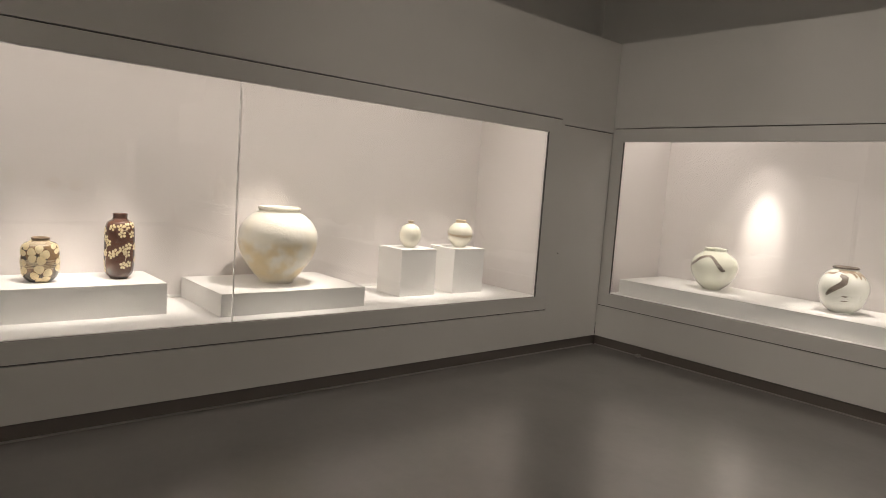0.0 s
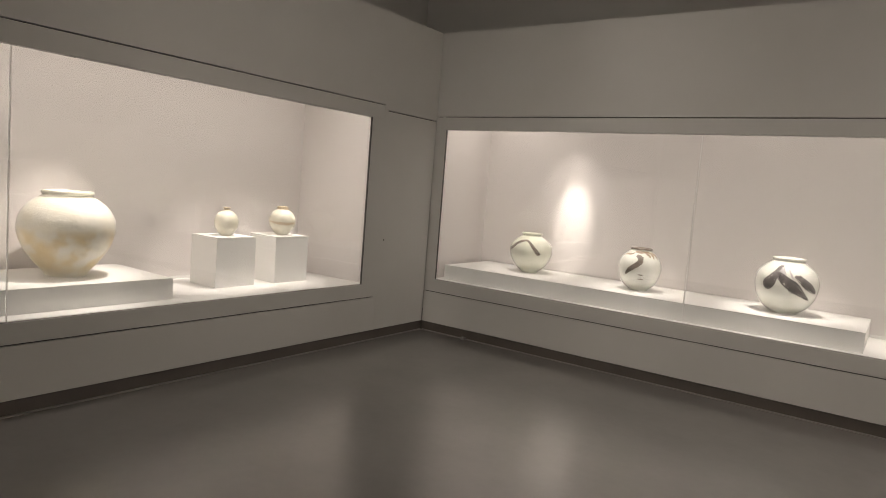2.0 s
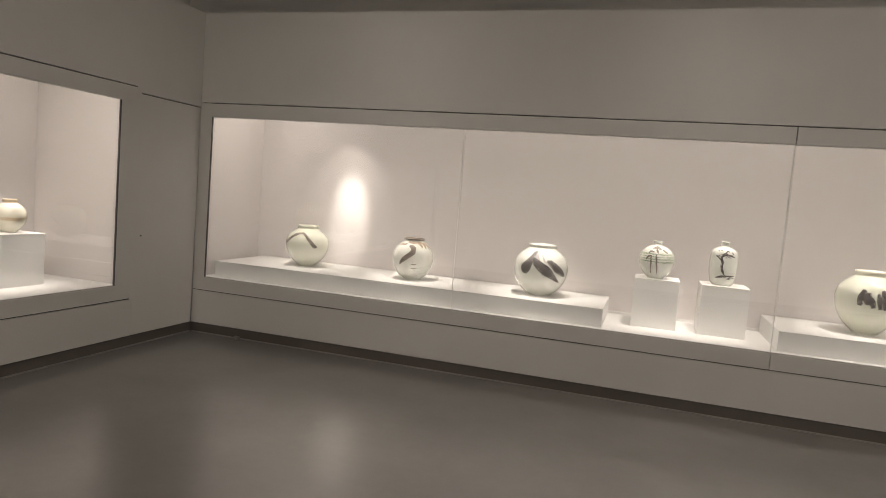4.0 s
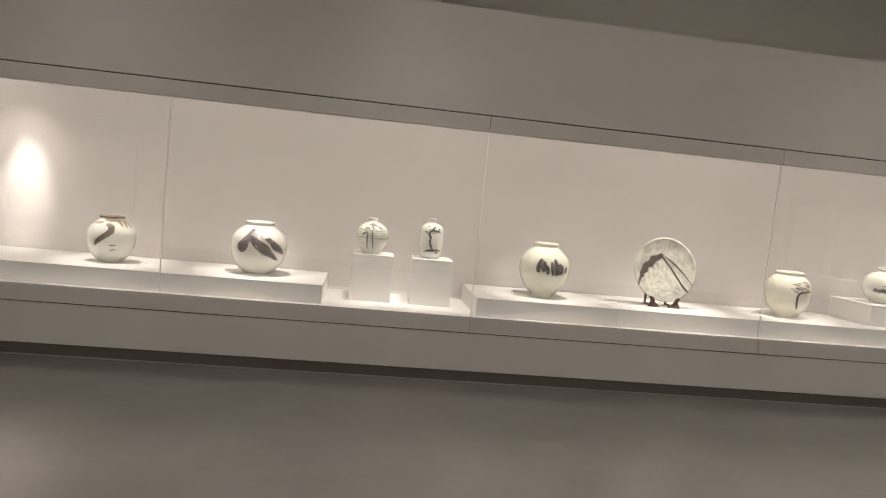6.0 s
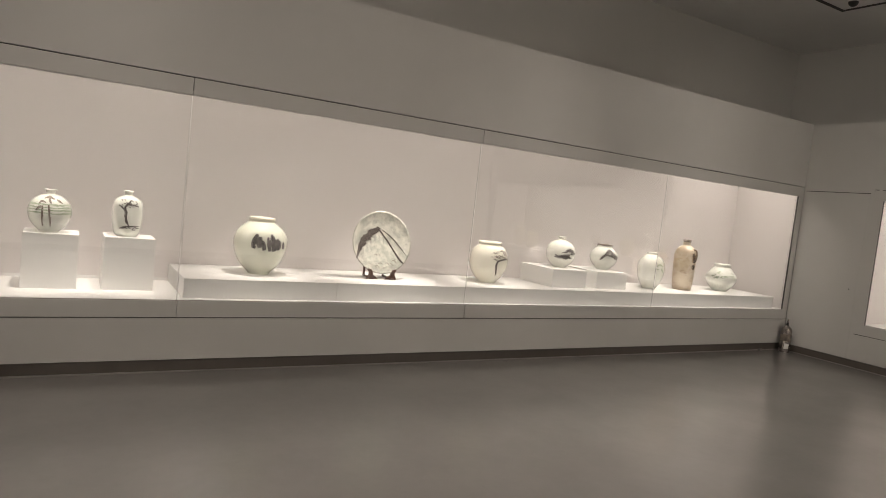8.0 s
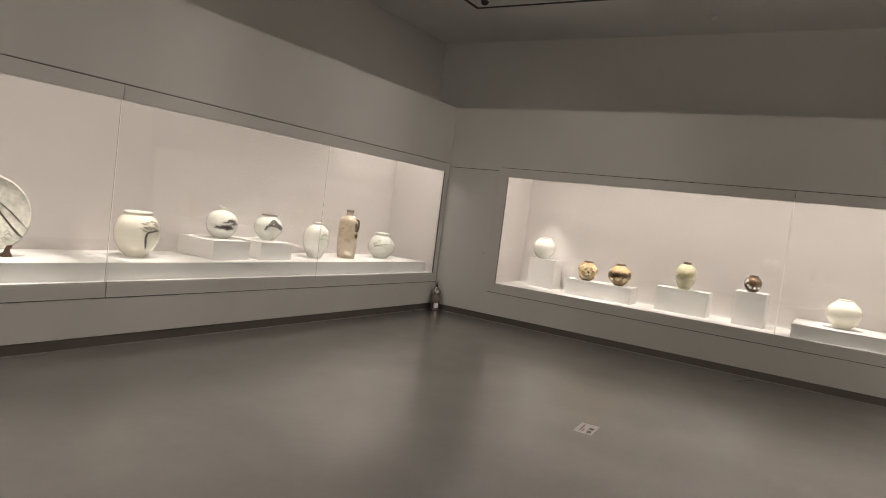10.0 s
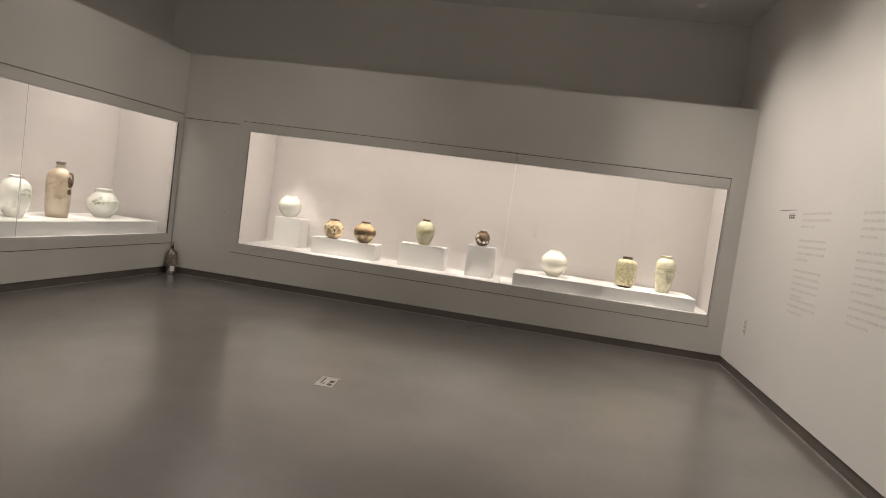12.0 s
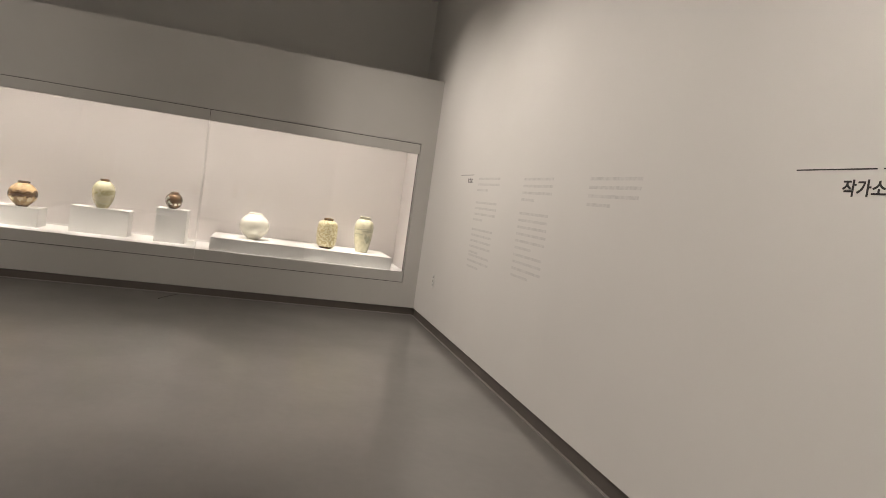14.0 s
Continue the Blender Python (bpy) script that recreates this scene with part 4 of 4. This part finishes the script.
arc = smooth_line([(0.10, 0.525, 0), (0.140, 0.515, 0), (0.152, 0.475, 0), (0.150, 0.40, 0), (0.125, 0.36, 0)], 12)
for a, b in zip(arc, arc[1:]):
    tube(bm, (a[0] * 0.5, a[0] * 0.866, a[1]), (b[0] * 0.5, b[0] * 0.866, b[1]), 0.011, seg=10)
part("handle", bm, BRONZE, p, "dark glazed loop handle", smooth=True)
bm = bmesh.new()
f.brush(bm, [(44, 0.74, 0.014), (50, 0.68, 0.022), (52, 0.62, 0.022), (50, 0.56, 0.010)], 0.7)
f.brush(bm, [(46, 0.52, 0.012), (52, 0.48, 0.022), (56, 0.43, 0.014)], 0.7)
decor(p, "dark_glaze_run", bm, BRONZE, "dark glaze run by the handle")
bm = bmesh.new()
for k in range(26):
    a, z = random.uniform(-70, 40), random.uniform(0.30, 0.74)
    f.stroke(bm, [(a, z, 0.001), (a + 8, z + random.uniform(-0.03, 0.03), 0.002), (a + 16, z + random.uniform(-0.05, 0.05), 0.001)], 0.6, 8, 2)
tagged(decor(p, "scratched_lines", bm, RUST, "scratched brown landscape lines"), kind="stuff")
spot_north((7.404, 6.84), P_LOW, 0.1, 0.9)
f = Form([(0, 0.48), (0.04, 0.5), (0.12, 0.66), (0.3, 0.92), (0.45, 1.0), (0.58, 0.96), (0.74, 0.76), (0.86, 0.56), (0.9, 0.52), (0.96, 0.54), (1, 0.53)], 0.364, 0.393)
p = jar("squat_jar", "squat grey-white jar with green brush marks", "jar", f, (8.166, 6.84), P_LOW, -143, GREYWHITE, rim_from=0.89)
for k in range(22):
    a, z = random.uniform(-50, 66), random.choice((0.50, 0.56, 0.62, 0.66, 0.70)) + random.uniform(-0.02, 0.02)
    bm = bmesh.new()
    f.stroke(bm, [(a, z, 0.002), (a + 5, z + random.uniform(-0.02, 0.03), 0.007), (a + random.uniform(9, 16), z + random.uniform(-0.03, 0.02), 0.002)], 0.9, 12)
    decor(p, "brush_mark", bm, LEAF if k % 2 else GREEN, "green brush mark")
spot_north((8.166, 6.84), P_LOW, 0.1, 0.9)

# -- east case --
f = Form([(0, 0.45), (0.04, 0.47), (0.12, 0.66), (0.3, 0.92), (0.5, 1.0), (0.65, 0.98), (0.82, 0.82), (0.92, 0.62), (0.95, 0.56), (1, 0.57)], 0.314, 0.323)
jar("moon_jar", "white glazed round jar with a grey waist", "jar", f, (EAST_X + 0.70, 4.976), 0.970, -155, PALE, foot_glaze=GREYWHITE)
spot_east((EAST_X + 0.70, 4.976), 0.97, 0.15, 0.9)
f = Form(MOON, 0.269, 0.273)
p = jar("round_jar", "small ochre jar with brown brushwork", "jar", f, (EAST_X + 0.48, 4.197), 0.776, -159, GOLD, rim_glaze=BRONZE, foot_glaze=BRONZE)
for d, z, size in ((-36, 0.66, 0.05), (4, 0.46, 0.055), (42, 0.68, 0.05), (-64, 0.36, 0.045), (66, 0.36, 0.045), (120, 0.5, 0.05), (-130, 0.5, 0.05)):
    bm = bmesh.new()
    flower(f, bm, d, z, size, 5, random.random())
    decor(p, "petal_patch", bm, YELLOW, "pale petal patch")
bm = bmesh.new()
for line in ([(-46, 0.80, 0.003), (-20, 0.64, 0.006), (-12, 0.48, 0.003)], [(-2, 0.52, 0.004), (4, 0.44, 0.012), (8, 0.36, 0.004)], [(26, 0.80, 0.003), (22, 0.62, 0.006), (38, 0.48, 0.003)], [(-34, 0.30, 0.003), (-10, 0.24, 0.008), (20, 0.30, 0.003)]):
    f.brush(bm, line, 0.6, 3)
decor(p, "brush_painting", bm, BRONZE, "dark brown brushwork")
f = Form([(0, 0.42), (0.05, 0.45), (0.14, 0.66), (0.32, 0.93), (0.5, 1.0), (0.66, 0.94), (0.82, 0.72), (0.9, 0.5), (0.93, 0.42), (1, 0.44)], 0.293, 0.305)
p = jar("round_jar", "glossy ochre and bronze glazed round jar", "jar", f, (EAST_X + 0.48, 3.741), 0.776, -162, GOLD, rim_glaze=BRONZE, foot_glaze=BRONZE)
bm = bmesh.new()
for a in range(-180, 180, 36):
    f.brush(bm, [(a, 0.50, 0.012), (a + 14, 0.52 + random.uniform(-0.03, 0.05), 0.028), (a + 30, 0.48 + random.uniform(-0.04, 0.04), 0.026), (a + 42, 0.50, 0.012)], 0.8, 4)
decor(p, "dark_glaze_band", bm, BRONZE, "dark glossy glaze band")
bm = bmesh.new()
for a in (-60, -22, 20, 58):
    f.brush(bm, [(a, 0.36, 0.010), (a + 10, 0.30, 0.022), (a + 22, 0.34, 0.010)], 0.7, 3)
decor(p, "pale_patch", bm, YELLOW, "pale glaze patches")
spot_east((EAST_X + 0.48, 4.197), 0.77, 0.1)
spot_east((EAST_X + 0.48, 3.741), 0.77, -0.1)
f = Form(OVOID, 0.349, 0.257)
p = jar("tall_jar", "olive green mottled ovoid jar", "jar", f, (EAST_X + 0.52, 2.90), 0.867, -166, CELADON_OLIVE, rim_glaze=BRONZE)
bm = bmesh.new()
for line in ([(-95, 0.60, 0.010), (-60, 0.56, 0.022), (-30, 0.52, 0.010)], [(-24, 0.62, 0.008), (0, 0.60, 0.028), (30, 0.56, 0.022), (60, 0.60, 0.010)], [(-14, 0.50, 0.006), (6, 0.52, 0.018), (30, 0.50, 0.006)], [(40, 0.42, 0.004), (54, 0.46, 0.012), (70, 0.44, 0.004)]):
    f.brush(bm, line, 0.8, 4)
decor(p, "dark_glaze_patch", bm, OLIVE, "olive brown glaze cloud")
spot_east((EAST_X + 0.52, 2.90), 0.88)
f = Form(MOON, 0.203, 0.205)
p = jar("round_jar", "small dark brown jar with white patches", "jar", f, (EAST_X + 0.50, 2.10), 0.967, -172, BRONZE)
for a, z in ((-70, 0.52), (-56, 0.62), (-44, 0.34), (-30, 0.24), (2, 0.22), (30, 0.26), (60, 0.36), (66, 0.60)):
    bm = bmesh.new()
    f.brush(bm, [(a, z, 0.004), (a + 10, z + 0.05, 0.012), (a + 22, z, 0.004)], 0.8, 3)
    decor(p, "white_patch", bm, PALE, "white glaze patch")
spot_east((EAST_X + 0.50, 2.10), 0.98)
f = Form([(0, 0.44), (0.04, 0.45), (0.1, 0.58), (0.25, 0.85), (0.42, 0.985), (0.55, 1.0), (0.7, 0.93), (0.83, 0.75), (0.92, 0.55), (0.955, 0.48), (1, 0.47)], 0.334, 0.366)
jar("moon_jar", "plain warm white moon jar", "jar", f, (EAST_X + 0.46, 1.114), 0.710, -180, SNOW)
spot_east((EAST_X + 0.46, 1.114), 0.715, 0.12, 1.3)
f = Form(BARREL, 0.390, 0.266)
p = jar("tall_jar", "yellow speckled tall jar with a dark rim", "jar", f, (EAST_X + 0.42, 0.197), 0.710, 175, SPECKLE, rim_glaze=BRONZE, foot_glaze=BRONZE)
for k in range(60):
    bm = bmesh.new()
    a, z = random.uniform(-100, 100), random.uniform(0.12, 0.82)
    f.petal(bm, a, z, random.uniform(0.008, 0.016), random.uniform(0, 6.28), 0.6)
    decor(p, "speck", bm, OLIVE, "raised dark olive speck")
spot_east((EAST_X + 0.42, 0.197), 0.715)
f = Form([(0, 0.62), (0.02, 0.64), (0.1, 0.72), (0.3, 0.87), (0.55, 0.99), (0.72, 1.0), (0.84, 0.9), (0.91, 0.68), (0.935, 0.55), (0.96, 0.56), (1, 0.6)], 0.469, 0.247)
p = jar("tall_jar", "tall pale yellow jar with a landscape", "jar", f, (EAST_X + 0.45, -0.281), 0.710, 172, YELLOWISH)
bm = bmesh.new()
for line in ([(-80, 0.66, 0.003), (-30, 0.64, 0.006), (20, 0.66, 0.004), (80, 0.64, 0.003)], [(-10, 0.60, 0.003), (20, 0.61, 0.008), (60, 0.60, 0.003)], [(-70, 0.50, 0.003), (-40, 0.52, 0.008), (0, 0.50, 0.003)], [(10, 0.52, 0.004), (24, 0.40, 0.020), (36, 0.26, 0.006)], [(36, 0.50, 0.004), (44, 0.38, 0.016), (50, 0.28, 0.006)]):
    f.brush(bm, line, 0.8, 4)
decor(p, "landscape_strokes", bm, SAGE, "soft grey-green landscape strokes")
spot_east((EAST_X + 0.45, -0.281), 0.715)

# ---- on the text wall ----


def on_wall(name, x0, x1, z0, z1, mat, parent, thick=0.002, proud=0.0):
    """A flat piece on the text wall; x is the room's, z the height."""
    return part(name, block(bmesh.new(), x0 - EAST_X, x1 - EAST_X, proud, proud + thick, z0, z1), mat, parent)


def text_panel(x0, x1, lines, label):
    """Unreadable small print, as bars."""
    panel = thing("wall_text", label, "wall text", "printed wall texts", at=TEXT)
    for z, short in lines:
        on_wall("text_line", x0 + (x1 - x0) * short, x1, z - 0.0105, z + 0.0105, FAINT_INK, panel, 0.0012)
    return panel


def column(tops, counts, pitch):
    out = []
    for top, n in zip(tops, counts):
        for k in range(n):
            out.append((top - pitch * k, random.uniform(0.35, 0.6) if k == n - 1 else random.uniform(0.0, 0.04)))
    return out


text_panel(6.39, 7.02, column((1.79, 1.555, 1.29, 1.035), (3, 4, 5, 3), 0.056), "column of faint grey printed paragraphs on the wall")
text_panel(5.23, 5.82, column((1.785, 1.505, 1.165), (4, 6, 4), 0.056), "column of faint grey printed paragraphs on the wall")
text_panel(4.06, 4.68, column((1.785,), (4,), 0.056), "short faint grey printed paragraph on the wall")
heading = thing("wall_heading", "thin black rule over a small dark heading", "wall text", "printed wall texts", at=TEXT)
on_wall("rule", 7.19, 7.66, 1.828, 1.833, INK, heading, 0.0012)
for k in range(3):
    x = 7.37 - 0.055 * k
    on_wall("letter_bar", x - 0.044, x, 1.752, 1.762, INK, heading, 0.0012)
    on_wall("letter_bar", x - 0.044, x - 0.012, 1.776, 1.785, INK, heading, 0.0012)
    on_wall("letter_bar", x - 0.012, x, 1.762, 1.800, INK, heading, 0.0012)
heading = thing("wall_heading", "thin black rule over a bold black heading", "wall text", "printed wall texts", at=TEXT)
on_wall("rule", 2.604, 2.963, 1.813, 1.818, INK, heading, 0.0012)
on_wall("rule", 2.24, 2.58, 1.813, 1.818, INK, heading, 0.0012)
letters = bpy.data.curves.new("lettering", "FONT")
letters.body, letters.size, letters.extrude, letters.offset = "작가소", 0.066, 0.0006, 0.0012
letters.materials.append(INK)
lettering = new("lettering", letters)
lettering.parent = heading
lettering.matrix_local = Matrix.Translation((2.735 - EAST_X, 0.001, 1.722)) @ pose(0, 0, 0, 90, 0, 180)

outlet = thing("wall_outlet", "white double wall outlet plate on the white wall", "outlet", at=TEXT)
ox = 8.19 - EAST_X
cover = part("plate", block(bmesh.new(), ox - 0.036, ox + 0.036, 0.0, 0.008, 0.50, 0.66, 0.003), PLASTIC, outlet)
for z in (0.535, 0.58, 0.625):
    part("socket", tube(bmesh.new(), (ox, 0.006, z), (ox, 0.0095, z), 0.014, seg=16), STRIP_MAT, cover)

# ---- floor and ceiling details ----
tag = thing("floor_sticker", "white rectangular floor sticker with two black marks", "sticker", at=pose(5.42, 2.645, 0.0, 0, 0, 4))
part("sheet", block(bmesh.new(), -0.125, 0.125, -0.07, 0.07, 0.0, 0.002), STICKER, tag)
part("mark", block(bmesh.new(), -0.10, -0.045, -0.052, -0.018, 0.002, 0.0028), BLACK, tag)
part("mark", block(bmesh.new(), -0.02, 0.035, -0.052, -0.018, 0.002, 0.0028), BLACK, tag)
part("text_line", block(bmesh.new(), -0.07, 0.09, 0.028, 0.040, 0.002, 0.0028), SOFT_IRON, tag)
part("text_line", block(bmesh.new(), -0.09, -0.03, 0.006, 0.016, 0.002, 0.0028), SOFT_IRON, tag)

ext = thing("fire_extinguisher", "steel fire extinguisher with label standing in the corner", "fire extinguisher", at=pose(8.89, 6.262, 0, 0, 0, -145))
shape = Form([(0, 0.9), (0.02, 0.97), (0.05, 1.0), (0.6, 1.0), (0.8, 1.0), (0.9, 0.82), (0.96, 0.5), (1, 0.34)], 0.355, 0.135, 0.0)
bottle = part("cylinder", shape.band(0, len(shape.rows) - 1, bottom=True, inside=True), STEEL, ext, smooth=True)
lab = bmesh.new()
shape.stroke(lab, [(-10, 0.24, 0.036), (8, 0.24, 0.036), (24, 0.24, 0.036), (40, 0.24, 0.036)], 0.0, 24, 2)
part("label_sheet", lab, PLASTIC, bottle, "white printed label", smooth=True)
lab = bmesh.new()
shape.stroke(lab, [(-80, 0.55, 0.045), (-25, 0.55, 0.045), (25, 0.55, 0.045), (80, 0.55, 0.045)], 0.0, 24, 2)
part("band", lab, SOFT_IRON, bottle, smooth=True)
valve = part("valve", tube(tube(bmesh.new(), (0, 0, 0.35), (0, 0, 0.40), 0.018, 0.014), (-0.01, 0, 0.385), (0.04, 0, 0.385), 0.008), BLACK, ext)
lever = bmesh.new()
block(lever, -0.03, 0.085, -0.010, 0.010, 0.398, 0.408, 0.002)
part("lever", lever, STEEL, valve)
lever = bmesh.new()
tube(lever, (-0.02, 0, 0.408), (0.085, 0, 0.45), 0.007)
part("handle", lever, STEEL, valve)
channel = thing("track_channel", "black recessed light track channel in the ceiling", "light track")
x0, x1, y0, y1, w = -3.2, 8.47, 0.97, 5.91, 0.05
for a, b, c, d in ((x0, x1, y1 - w, y1), (x0, x1, y0, y0 + w), (x0, x0 + w, y0 + w, y1 - w), (x1 - w, x1, y0 + w, y1 - w)):
    part("channel_length", block(bmesh.new(), a, b, c, d, CEILING - 0.004, CEILING), CHANNEL, channel)


def dome(at, label):
    d = thing("dome_camera", label, "security camera", at=pose(at[0], at[1], CEILING))
    shell = part("housing", tube(tube(bmesh.new(), (0, 0, -0.012), (0, 0, 0), 0.075, seg=28), (0, 0, -0.06), (0, 0, -0.012), 0.058, 0.066, seg=28), PLASTIC, d)
    ball = bmesh.new()
    bmesh.ops.create_uvsphere(ball, u_segments=24, v_segments=12, radius=0.054, matrix=Matrix.Translation((0, 0, -0.06)))
    part("lens_dome", ball, BLACK, shell, "dark glossy dome", smooth=True)


dome((8.05, 5.55), "small white dome camera with a dark lens")


def detector(at):
    d = thing("smoke_detector", "small white round detector on the ceiling", "smoke detector", "ceiling detectors", at=pose(at[0], at[1], CEILING))
    part("base", tube(bmesh.new(), (0, 0, -0.018), (0, 0, 0), 0.062, seg=28), PLASTIC, d)
    part("head", tube(bmesh.new(), (0, 0, -0.05), (0, 0, -0.018), 0.03, 0.05, seg=28), PLASTIC, d)
    return d


copy_thing(detector((9.33, -0.2)), pose(9.33, 2.97, CEILING))

clip = thing("cable_clip", "small pale plastic piece by the skirting", "cable clip", at=pose(-3.30, 6.345, 0))
part("body", block(bmesh.new(), -0.022, 0.022, -0.02, 0.02, 0.0, 0.03, 0.006), STRIP_MAT, clip)
copy_thing(clip, pose(8.5, 6.345, 0))

# a thin black rod stands in for a short dark crease in the floor
cable = thing("floor_crease", "short thin dark line for a floor crease by the skirting", "cable", at=pose(8.56, 2.03, 0.004))
bm = bmesh.new()
path = smooth_line([(0, 0, 0), (0.14, -0.045, 0), (0.28, -0.11, 0), (0.40, -0.16, 0)], 10)
for a, b in zip(path, path[1:]):
    tube(bm, a, b, 0.004, seg=8)
part("crease_line", bm, BLACK, cable, smooth=True)
